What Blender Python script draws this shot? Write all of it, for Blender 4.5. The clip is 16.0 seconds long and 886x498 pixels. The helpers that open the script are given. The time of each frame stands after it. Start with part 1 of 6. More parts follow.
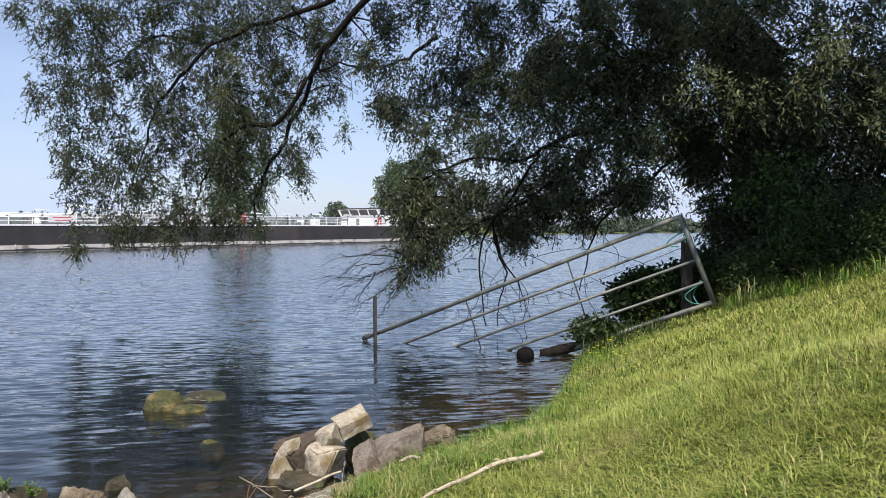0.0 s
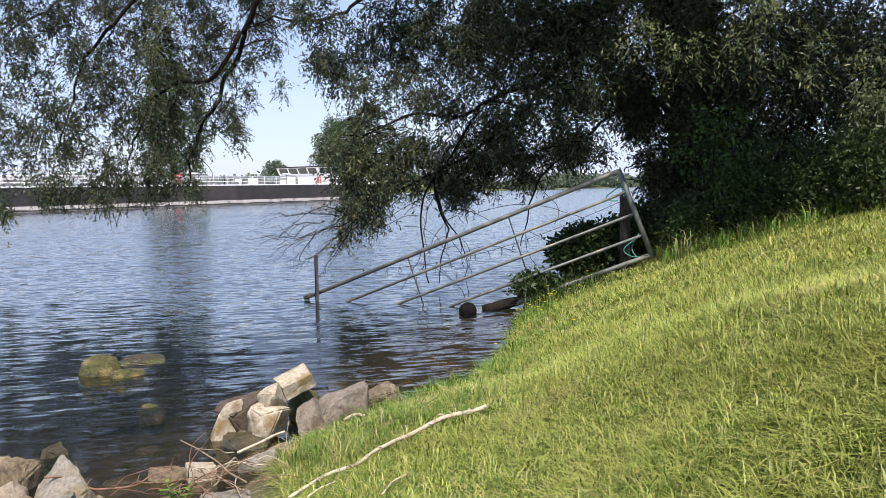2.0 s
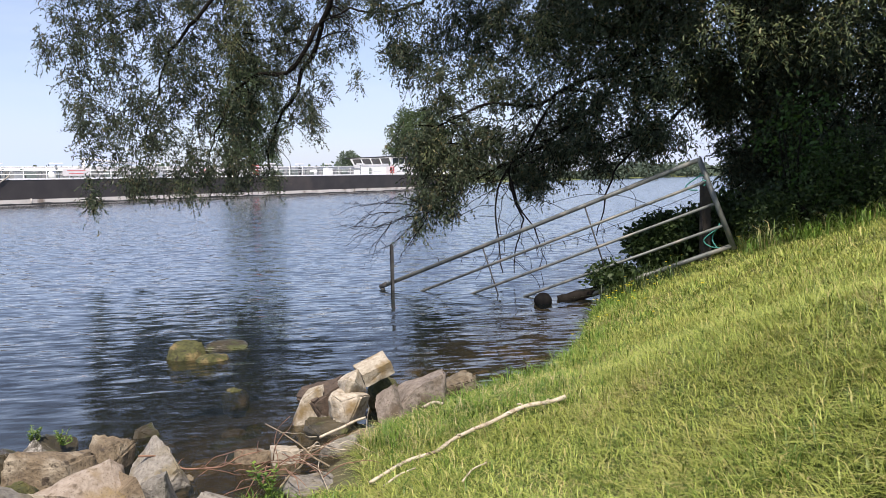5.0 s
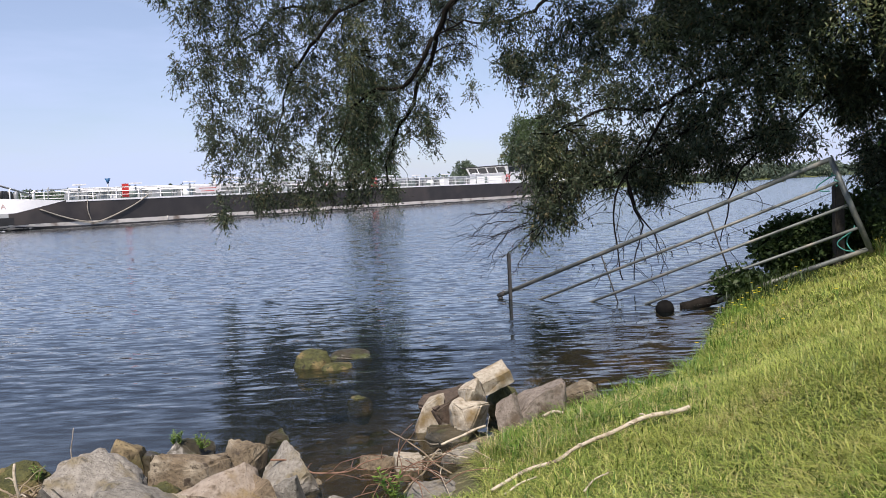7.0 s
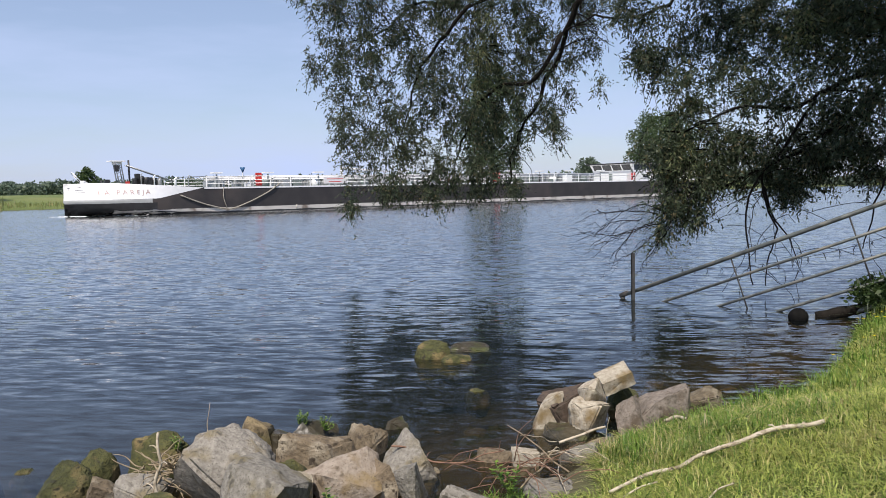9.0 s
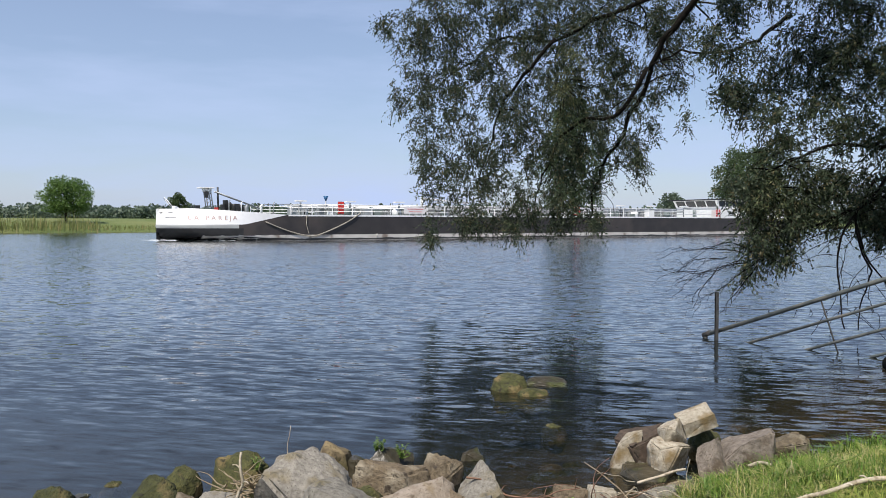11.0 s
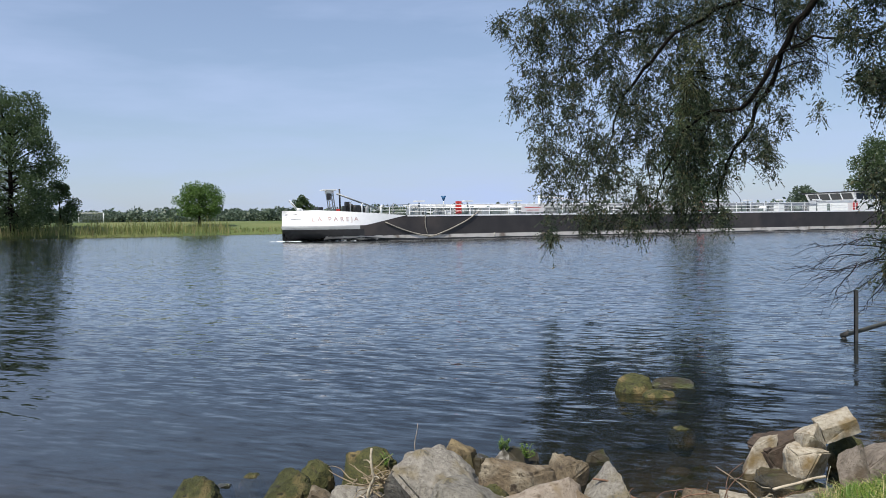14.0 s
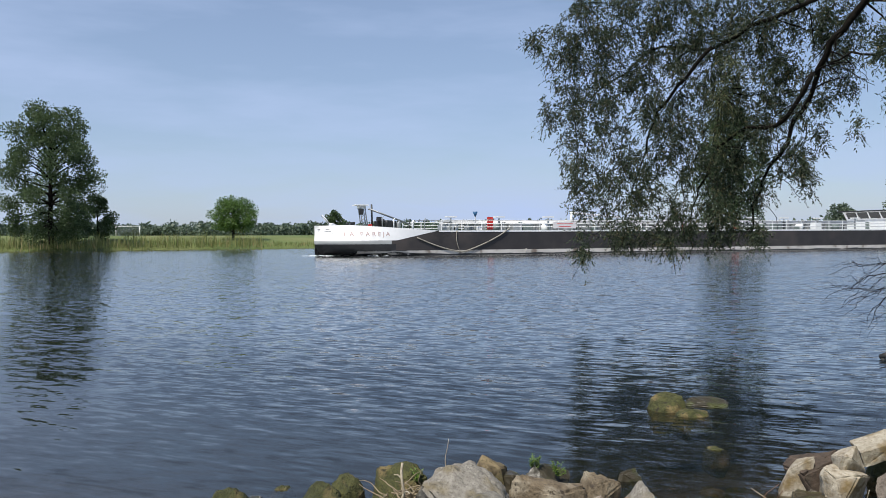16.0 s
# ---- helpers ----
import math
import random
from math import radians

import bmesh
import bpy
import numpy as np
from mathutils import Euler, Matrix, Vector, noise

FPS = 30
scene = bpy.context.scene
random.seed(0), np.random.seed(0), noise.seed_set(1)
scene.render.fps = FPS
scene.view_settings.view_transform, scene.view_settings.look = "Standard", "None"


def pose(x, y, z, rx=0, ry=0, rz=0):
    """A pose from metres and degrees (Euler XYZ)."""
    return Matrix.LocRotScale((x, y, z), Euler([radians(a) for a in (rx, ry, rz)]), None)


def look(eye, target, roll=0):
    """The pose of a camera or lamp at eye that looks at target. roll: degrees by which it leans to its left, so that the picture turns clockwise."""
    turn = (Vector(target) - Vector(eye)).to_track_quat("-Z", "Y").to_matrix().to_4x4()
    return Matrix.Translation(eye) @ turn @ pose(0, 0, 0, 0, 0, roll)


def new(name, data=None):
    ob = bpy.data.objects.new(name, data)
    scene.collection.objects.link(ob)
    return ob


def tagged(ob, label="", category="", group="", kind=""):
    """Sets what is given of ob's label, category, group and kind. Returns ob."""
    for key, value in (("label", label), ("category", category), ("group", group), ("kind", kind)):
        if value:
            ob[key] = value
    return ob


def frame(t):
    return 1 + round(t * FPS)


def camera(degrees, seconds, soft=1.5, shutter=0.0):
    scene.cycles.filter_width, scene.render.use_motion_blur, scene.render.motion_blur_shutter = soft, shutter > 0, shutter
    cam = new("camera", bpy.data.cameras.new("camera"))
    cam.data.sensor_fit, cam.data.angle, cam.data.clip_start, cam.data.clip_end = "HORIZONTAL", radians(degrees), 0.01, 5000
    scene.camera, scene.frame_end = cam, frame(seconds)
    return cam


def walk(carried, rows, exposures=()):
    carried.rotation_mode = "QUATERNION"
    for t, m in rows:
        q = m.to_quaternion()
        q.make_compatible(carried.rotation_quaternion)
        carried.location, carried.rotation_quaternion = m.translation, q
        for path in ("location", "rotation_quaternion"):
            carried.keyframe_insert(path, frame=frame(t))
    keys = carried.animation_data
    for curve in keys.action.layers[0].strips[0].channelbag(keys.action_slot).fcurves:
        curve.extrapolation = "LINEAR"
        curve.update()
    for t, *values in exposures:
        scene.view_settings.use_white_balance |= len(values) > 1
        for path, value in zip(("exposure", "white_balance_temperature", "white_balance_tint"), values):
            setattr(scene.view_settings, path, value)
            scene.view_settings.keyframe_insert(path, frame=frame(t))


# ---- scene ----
cam = camera(56.1, 16.0, soft=0.6, shutter=0.0)

PATH = [  # seconds, x, y, z, yaw, pitch, roll
    (0.0, 0.049, 0.034, 1.592, -9.01, -1.30, -0.31),
    (0.5, 0.053, 0.054, 1.593, -10.38, -2.11, -0.14),
    (1.0, 0.057, 0.071, 1.586, -11.81, -3.54, -0.53),
    (1.5, 0.059, 0.075, 1.586, -13.14, -4.27, -0.75),
    (2.0, 0.056, 0.074, 1.584, -13.01, -4.27, -1.02),
    (2.5, 0.060, 0.084, 1.588, -13.15, -4.61, -0.70),
    (3.0, 0.055, 0.079, 1.580, -12.90, -4.59, -0.92),
    (3.5, 0.062, 0.071, 1.585, -12.45, -4.72, -1.11),
    (3.7, 0.041, 0.073, 1.590, -12.41, -4.92, -0.94),
    (5.8, 0.010, 0.054, 1.582, -4.68, -4.91, -1.37),
    (6.0, 0.011, 0.046, 1.588, -3.97, -5.06, -1.31),
    (6.5, 0.004, 0.032, 1.596, -1.01, -4.37, -1.83),
    (7.0, 0.006, 0.025, 1.595, -0.00, -4.01, -2.76),
    (7.5, 0.003, 0.020, 1.598, 0.27, -3.60, -3.03),
    (8.0, 0.002, 0.013, 1.601, 2.25, -3.58, -3.20),
    (8.5, -0.010, 0.010, 1.596, 4.48, -3.38, -1.34),
    (9.0, -0.022, 0.001, 1.598, 8.26, -4.06, -1.29),
    (9.5, -0.024, -0.015, 1.608, 10.99, -2.69, -1.11),
    (10.0, -0.029, -0.026, 1.613, 11.82, -2.21, -0.82),
    (10.2, -0.047, -0.047, 1.607, 12.23, -2.03, -0.16),
    (12.3, -0.002, -0.028, 1.600, 15.23, -1.68, -0.80),
    (12.5, -0.041, -0.035, 1.609, 15.17, -1.97, -0.43),
    (13.0, -0.041, -0.045, 1.609, 16.84, -2.38, -0.11),
    (13.5, -0.047, -0.055, 1.609, 19.07, -2.21, 0.24),
    (14.0, -0.056, -0.080, 1.613, 21.68, -1.86, -0.82),
    (14.5, -0.058, -0.096, 1.616, 23.23, -1.30, -0.67),
    (15.0, -0.053, -0.094, 1.619, 23.51, -0.88, -0.57),
    (15.5, -0.057, -0.099, 1.620, 23.86, -0.90, -0.61),
    (16.0, -0.057, -0.093, 1.612, 23.82, -0.76, -0.38),
]

def eye_pose(x, y, z, yaw, pitch, roll):
    """A carried camera: yaw to the left from +y, pitch upwards, roll as look() takes it."""
    a, b = radians(yaw), radians(pitch)
    way = Vector((-math.sin(a) * math.cos(b), math.cos(a) * math.cos(b), math.sin(b)))
    return look((x, y, z), Vector((x, y, z)) + way * 10, roll)


walk(cam, [(t, eye_pose(*row)) for t, *row in PATH],
     exposures=[(0.0, 0.26, 6500, 14), (0.5, 0.34, 6500, 14), (1.5, 0.5, 6550, 15), (3.5, 0.52, 6650, 17), (6.0, 0.29, 6600, 18), (8.0, 0.11, 6500, 16), (10.0, 0.02, 6450, 13), (12.5, -0.05, 6320, 11), (16.0, -0.12, 6300, 10)])

# ---- daylight ----
SUN_AZ, SUN_EL = 170.0, 57.0          # degrees to the left of +y, and above the horizon
sun_way = Vector((-math.sin(radians(SUN_AZ)) * math.cos(radians(SUN_EL)),
                  math.cos(radians(SUN_AZ)) * math.cos(radians(SUN_EL)), math.sin(radians(SUN_EL))))
sun = new("sun", bpy.data.lights.new("sun", "SUN"))
sun.data.energy, sun.data.angle, sun.data.color = 5.2, radians(0.6), (1.0, 0.94, 0.84)
sun.matrix_world = look(sun_way * 50, (0, 0, 0))

world = bpy.data.worlds.new("world")
scene.world = world
world.use_nodes = True
wn, wl = world.node_tree.nodes, world.node_tree.links
back = wn["Background"]
sky = wn.new("ShaderNodeTexSky")
sky.sky_type, sky.sun_disc = "NISHITA", False
sky.sun_elevation, sky.sun_rotation = radians(SUN_EL), radians(-SUN_AZ)
sky.air_density, sky.dust_density, sky.ozone_density = 1.0, 0.7, 2.4
geo = wn.new("ShaderNodeTexCoord")
cmap = wn.new("ShaderNodeMapping")
cmap.inputs["Scale"].default_value = (1.3, 1.3, 7.0)
cloud = wn.new("ShaderNodeTexNoise")
cloud.inputs["Scale"].default_value, cloud.inputs["Detail"].default_value, cloud.inputs["Roughness"].default_value = 2.2, 5.0, 0.55
ramp = wn.new("ShaderNodeMapRange")
ramp.inputs["From Min"].default_value, ramp.inputs["From Max"].default_value = 0.42, 0.78
ramp.inputs["To Min"].default_value, ramp.inputs["To Max"].default_value = 0.45, 1.0
veil = wn.new("ShaderNodeMix")
veil.data_type = "RGBA"
veil.inputs["B"].default_value = (4.9, 6.0, 8.5, 1)
wl.new(geo.outputs["Generated"], cmap.inputs["Vector"])
wl.new(cmap.outputs["Vector"], cloud.inputs["Vector"])
wl.new(cloud.outputs["Fac"], ramp.inputs["Value"])
split = wn.new("ShaderNodeSeparateXYZ")
haze = wn.new("ShaderNodeMapRange")
haze.inputs["From Min"].default_value, haze.inputs["From Max"].default_value = 0.03, 0.75
haze.inputs["To Min"].default_value, haze.inputs["To Max"].default_value = 1.0, 0.12
thin = wn.new("ShaderNodeMath")
thin.operation = "MULTIPLY"
wl.new(geo.outputs["Generated"], split.inputs["Vector"])
wl.new(split.outputs["Z"], haze.inputs["Value"])
wl.new(ramp.outputs["Result"], thin.inputs[0])
wl.new(haze.outputs["Result"], thin.inputs[1])
wl.new(thin.outputs["Value"], veil.inputs["Factor"])
wl.new(sky.outputs["Color"], veil.inputs["A"])
wl.new(veil.outputs["Result"], back.inputs["Color"])
back.inputs["Strength"].default_value = 0.11


# ---- materials ----
def mat(name, base, other=None, scale=8.0, rough=0.7, metal=0.0, bump=0.0, bump_scale=40.0, blotch=None, blotch_scale=2.0,
        island=0.0, thing=0.0, blotch_amount=(0.5, 0.65), speck=None):
    """A surface with grain (base to other), larger blotches, fine relief, and a value that varies by piece or by thing."""
    m = bpy.data.materials.new(name)
    m.use_nodes = True
    n, l = m.node_tree.nodes, m.node_tree.links
    p = n["Principled BSDF"]
    p.inputs["Roughness"].default_value, p.inputs["Metallic"].default_value = rough, metal
    co = n.new("ShaderNodeTexCoord")

    def tex(s, detail=4.0):
        t = n.new("ShaderNodeTexNoise")
        t.inputs["Scale"].default_value, t.inputs["Detail"].default_value = s, detail
        l.new(co.outputs["Object"], t.inputs["Vector"])
        return t.outputs["Fac"]

    def mix(fac, a, b):
        x = n.new("ShaderNodeMix")
        x.data_type = "RGBA"
        l.new(fac, x.inputs["Factor"])
        for socket, v in ((x.inputs["A"], a), (x.inputs["B"], b)):
            if isinstance(v, tuple):
                socket.default_value = (*v, 1)
            else:
                l.new(v, socket)
        return x.outputs["Result"]

    def span(v, lo, hi, a=0.0, b=1.0):
        r = n.new("ShaderNodeMapRange")
        for k, q in zip(("From Min", "From Max", "To Min", "To Max"), (lo, hi, a, b)):
            r.inputs[k].default_value = q
        l.new(v, r.inputs["Value"])
        return r.outputs["Result"]

    col = mix(span(tex(scale), 0.35, 0.65), base, other or tuple(c * 0.75 for c in base))
    if blotch:
        col = mix(span(tex(blotch_scale, 5.0), *blotch_amount), col, blotch)
    if speck:
        col = mix(span(tex(110.0, 2.0), 0.58, 0.72), col, speck)
        col = mix(span(tex(16.0, 6.0), 0.62, 0.68), col, speck)
    for amount, node, out in ((island, "ShaderNodeNewGeometry", "Random Per Island"), (thing, "ShaderNodeObjectInfo", "Random")):
        if amount:
            g, h = n.new(node), n.new("ShaderNodeHueSaturation")
            l.new(span(g.outputs[out], 0, 1, 1 - amount, 1 + amount), h.inputs["Value"])
            l.new(span(g.outputs[out], 0, 1, 0.5 + 0.03 * amount, 0.5 - 0.03 * amount), h.inputs["Hue"])
            l.new(col, h.inputs["Color"])
            col = h.outputs["Color"]
    l.new(col, p.inputs["Base Color"])
    if bump:
        b = n.new("ShaderNodeBump")
        b.inputs["Strength"].default_value, b.inputs["Distance"].default_value = 0.8, bump
        l.new(tex(bump_scale, 6.0), b.inputs["Height"])
        l.new(b.outputs["Normal"], p.inputs["Normal"])
    return m


def leaf_mat(name, a, b, dry=None, glow=0.35, rough=0.45, dry_from=0.9, patch=None, patch_scale=1.6):
    """Leaves or blades: colour by piece, lit from both sides."""
    m = bpy.data.materials.new(name)
    m.use_nodes = True
    n, l = m.node_tree.nodes, m.node_tree.links
    p = n["Principled BSDF"]
    p.inputs["Roughness"].default_value, p.inputs["Specular IOR Level"].default_value = rough, 0.3
    g = n.new("ShaderNodeNewGeometry")
    r = n.new("ShaderNodeValToRGB")
    e = r.color_ramp.elements
    e[0].color, e[1].color, e[1].position = (*a, 1), (*b, 1), 0.85 if dry else 1.0
    if dry:
        d = e.new(dry_from)
        d.color = (*dry, 1)
    l.new(g.outputs["Random Per Island"], r.inputs["Fac"])
    col = r.outputs["Color"]
    if patch:
        co, nt, mr, mx = n.new("ShaderNodeTexCoord"), n.new("ShaderNodeTexNoise"), n.new("ShaderNodeMapRange"), n.new("ShaderNodeMix")
        nt.inputs["Scale"].default_value, nt.inputs["Detail"].default_value = patch_scale, 4.0
        mr.inputs["From Min"].default_value, mr.inputs["From Max"].default_value = 0.48, 0.7
        mr.inputs["To Max"].default_value = 0.75
        mx.data_type = "RGBA"
        mx.inputs["B"].default_value = (*patch, 1)
        l.new(co.outputs["Object"], nt.inputs["Vector"])
        l.new(nt.outputs["Fac"], mr.inputs["Value"])
        l.new(mr.outputs["Result"], mx.inputs["Factor"])
        l.new(col, mx.inputs["A"])
        col = mx.outputs["Result"]
    l.new(col, p.inputs["Base Color"])
    t = n.new("ShaderNodeBsdfTranslucent")
    s = n.new("ShaderNodeMixShader")
    s.inputs["Fac"].default_value = glow
    l.new(col, t.inputs["Color"])
    l.new(p.outputs["BSDF"], s.inputs[1])
    l.new(t.outputs["BSDF"], s.inputs[2])
    l.new(s.outputs["Shader"], n["Material Output"].inputs["Surface"])
    return m


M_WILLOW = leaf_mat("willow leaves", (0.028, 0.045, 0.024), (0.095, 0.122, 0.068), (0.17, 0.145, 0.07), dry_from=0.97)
# paler copy of the willow leaves, with sunlight put into the colour
M_SPRAY = leaf_mat("willow leaves, sun in colour", (0.075, 0.1, 0.045), (0.17, 0.205, 0.095), (0.28, 0.25, 0.11), dry_from=0.96)
M_SHRUB = leaf_mat("shrub leaves", (0.024, 0.046, 0.015), (0.06, 0.092, 0.028))
M_POPLAR = leaf_mat("poplar leaves", (0.045, 0.078, 0.03), (0.115, 0.16, 0.07))
M_OAK = leaf_mat("meadow tree leaves", (0.08, 0.15, 0.035), (0.15, 0.235, 0.06))
# pale bluish green: the haze of distance is put into the colour
M_HAZY_WOODS = leaf_mat("far leaves, haze in colour", (0.1, 0.14, 0.095), (0.145, 0.185, 0.13))
M_GRASS = leaf_mat("grass blades", (0.055, 0.115, 0.018), (0.46, 0.52, 0.13), (0.52, 0.46, 0.19), glow=0.26, dry_from=0.94, patch=(0.345, 0.355, 0.095))
M_REED = leaf_mat("reed blades", (0.13, 0.17, 0.05), (0.24, 0.25, 0.09), (0.36, 0.3, 0.14), glow=0.25, dry_from=0.9)
M_PETAL = leaf_mat("yellow petals", (0.8, 0.6, 0.02), (0.85, 0.7, 0.05))
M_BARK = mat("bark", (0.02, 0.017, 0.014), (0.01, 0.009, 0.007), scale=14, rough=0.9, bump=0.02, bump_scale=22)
M_DEAD = mat("dead wood", (0.52, 0.455, 0.35), (0.38, 0.32, 0.23), scale=20, rough=0.85, bump=0.006, bump_scale=60, blotch=(0.24, 0.19, 0.13), blotch_scale=22, blotch_amount=(0.54, 0.62))
M_LUSH_STEM = mat("green stalk", (0.16, 0.22, 0.05), (0.1, 0.15, 0.03), scale=20, rough=0.6)
M_TWIG = mat("dry twig wood", (0.3, 0.24, 0.15), (0.18, 0.14, 0.09), scale=20, rough=0.85)
M_ROOT = mat("root wood", (0.25, 0.14, 0.09), (0.14, 0.08, 0.05), scale=20, rough=0.8, bump=0.004, bump_scale=60)
M_POSTWOOD = mat("weathered post wood", (0.06, 0.05, 0.038), (0.03, 0.025, 0.02), scale=9, rough=0.9, bump=0.01, bump_scale=40)
M_PALE = mat("pale stone", (0.43, 0.385, 0.3), (0.29, 0.25, 0.185), scale=34, rough=0.85, bump=0.008, bump_scale=55, blotch=(0.2, 0.14, 0.06), blotch_scale=7, thing=0.08, speck=(0.2, 0.16, 0.1))
M_GREY = mat("grey stone", (0.27, 0.25, 0.21), (0.165, 0.15, 0.125), scale=34, rough=0.88, bump=0.012, bump_scale=55, blotch=(0.17, 0.14, 0.08), blotch_scale=7, thing=0.15, speck=(0.1, 0.09, 0.07))
M_BROWN = mat("brown stone", (0.18, 0.14, 0.088), (0.1, 0.076, 0.047), scale=30, rough=0.85, bump=0.01, bump_scale=55, blotch=(0.29, 0.25, 0.18), blotch_scale=8, thing=0.2, speck=(0.06, 0.045, 0.03))
M_MOSS = mat("mossy stone", (0.078, 0.078, 0.024), (0.038, 0.042, 0.014), scale=30, rough=0.95, bump=0.014, bump_scale=80, blotch=(0.2, 0.15, 0.065), blotch_scale=8, thing=0.25, speck=(0.03, 0.03, 0.015))
M_PATCHED = mat("dark brown stone with pale faces", (0.085, 0.06, 0.042), (0.05, 0.036, 0.026), scale=30, rough=0.8, bump=0.01, bump_scale=50, blotch=(0.36, 0.32, 0.26), blotch_scale=3.2, blotch_amount=(0.6, 0.64), speck=(0.06, 0.045, 0.03))
M_OCHRE = mat("ochre stone", (0.24, 0.185, 0.1), (0.14, 0.105, 0.06), scale=26, rough=0.9, bump=0.01, bump_scale=55, blotch=(0.12, 0.1, 0.04), blotch_scale=7, thing=0.15, speck=(0.07, 0.055, 0.03))
M_PINK = mat("pinkish stone", (0.32, 0.27, 0.215), (0.22, 0.175, 0.13), scale=30, rough=0.88, bump=0.008, bump_scale=55, blotch=(0.22, 0.16, 0.08), blotch_scale=7, speck=(0.13, 0.1, 0.07))
M_DRAB = mat("grey-brown stone", (0.26, 0.22, 0.18), (0.16, 0.135, 0.11), scale=32, rough=0.88, bump=0.009, bump_scale=55, blotch=(0.1, 0.075, 0.05), blotch_scale=6, blotch_amount=(0.52, 0.64), speck=(0.09, 0.07, 0.05))
M_WET = mat("wet dark stone", (0.06, 0.05, 0.03), (0.03, 0.028, 0.018), scale=9, rough=0.35, bump=0.012, bump_scale=30, blotch=(0.09, 0.1, 0.03), blotch_scale=5, thing=0.15)
M_ZINC = mat("weathered galvanised steel", (0.135, 0.15, 0.14), (0.085, 0.095, 0.09), scale=9, rough=0.55, metal=0.3, bump=0.001, bump_scale=60, blotch=(0.2, 0.195, 0.165), blotch_scale=5)
M_DARKSTEEL = mat("dark rusted steel", (0.062, 0.064, 0.062), (0.034, 0.032, 0.03), scale=20, rough=0.7, metal=0.3, bump=0.002, bump_scale=60)
M_ROPE = mat("teal rope", (0.05, 0.25, 0.2), (0.03, 0.16, 0.13), scale=60, rough=0.9)
M_MUD = mat("black rubber", (0.006, 0.006, 0.006), (0.01, 0.01, 0.009), scale=14, rough=0.95, bump=0.004, bump_scale=40)


def ground_mat():
    """Soil and thatch under the near grass, river mud, and the far meadow's turf."""
    m = bpy.data.materials.new("earth and turf")
    m.use_nodes = True
    n, l = m.node_tree.nodes, m.node_tree.links
    p = n["Principled BSDF"]
    p.inputs["Roughness"].default_value = 0.95
    co = n.new("ShaderNodeTexCoord")

    def tex(s, d=5.0):
        t = n.new("ShaderNodeTexNoise")
        t.inputs["Scale"].default_value, t.inputs["Detail"].default_value = s, d
        l.new(co.outputs["Object"], t.inputs["Vector"])
        return t.outputs["Fac"]

    def ramp(v, *stops):
        r = n.new("ShaderNodeValToRGB")
        e = r.color_ramp.elements
        e[0].position, e[0].color = stops[0][0], (*stops[0][1], 1)
        e[1].position, e[1].color = stops[-1][0], (*stops[-1][1], 1)
        for q, c in stops[1:-1]:
            e.new(q).color = (*c, 1)
        l.new(v, r.inputs["Fac"])
        return r.outputs["Color"]

    def mix(f, a, b):
        x = n.new("ShaderNodeMix")
        x.data_type = "RGBA"
        for s, v in ((x.inputs["Factor"], f), (x.inputs["A"], a), (x.inputs["B"], b)):
            l.new(v, s)
        return x.outputs["Result"]

    def span(v, lo, hi):
        r = n.new("ShaderNodeMapRange")
        r.inputs["From Min"].default_value, r.inputs["From Max"].default_value = lo, hi
        l.new(v, r.inputs["Value"])
        return r.outputs["Result"]

    sep = n.new("ShaderNodeSeparateXYZ")
    l.new(co.outputs["Object"], sep.inputs["Vector"])
    turf = ramp(tex(0.05), (0.3, (0.07, 0.11, 0.025)), (0.5, (0.12, 0.155, 0.04)), (0.7, (0.19, 0.19, 0.065)))
    near = ramp(tex(6.0), (0.3, (0.055, 0.075, 0.016)), (0.55, (0.1, 0.12, 0.03)), (0.75, (0.2, 0.175, 0.075)))
    mud = ramp(tex(4.0), (0.3, (0.045, 0.037, 0.02)), (0.6, (0.11, 0.087, 0.05)), (0.8, (0.2, 0.155, 0.1)))
    # the bed dims with depth: light lost in the water, put into colour
    dimmed_mud = ramp(tex(2.0), (0.3, (0.012, 0.014, 0.012)), (0.7, (0.024, 0.026, 0.019)))
    mud = mix(span(sep.outputs["Z"], -0.62, -0.18), dimmed_mud, mud)
    rubble = ramp(tex(9.0), (0.3, (0.03, 0.026, 0.016)), (0.6, (0.08, 0.07, 0.045)), (0.8, (0.17, 0.15, 0.11)))
    strip = n.new("ShaderNodeMath")
    strip.operation = "MAXIMUM"
    inland = n.new("ShaderNodeMath")
    inland.operation = "SUBTRACT"
    inland.inputs[0].default_value = 1.0
    l.new(span(sep.outputs["Y"], 1.7, 2.7), inland.inputs[1])
    l.new(span(sep.outputs["X"], -0.25, 0.35), strip.inputs[0])
    l.new(inland.outputs["Value"], strip.inputs[1])
    near = mix(strip.outputs["Value"], rubble, near)
    land = mix(span(sep.outputs["Y"], 30, 60), near, turf)
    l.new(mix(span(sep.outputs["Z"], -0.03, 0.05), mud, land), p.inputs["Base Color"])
    b = n.new("ShaderNodeBump")
    b.inputs["Strength"].default_value, b.inputs["Distance"].default_value = 0.7, 0.03
    l.new(tex(14.0), b.inputs["Height"])
    l.new(b.outputs["Normal"], p.inputs["Normal"])
    return m


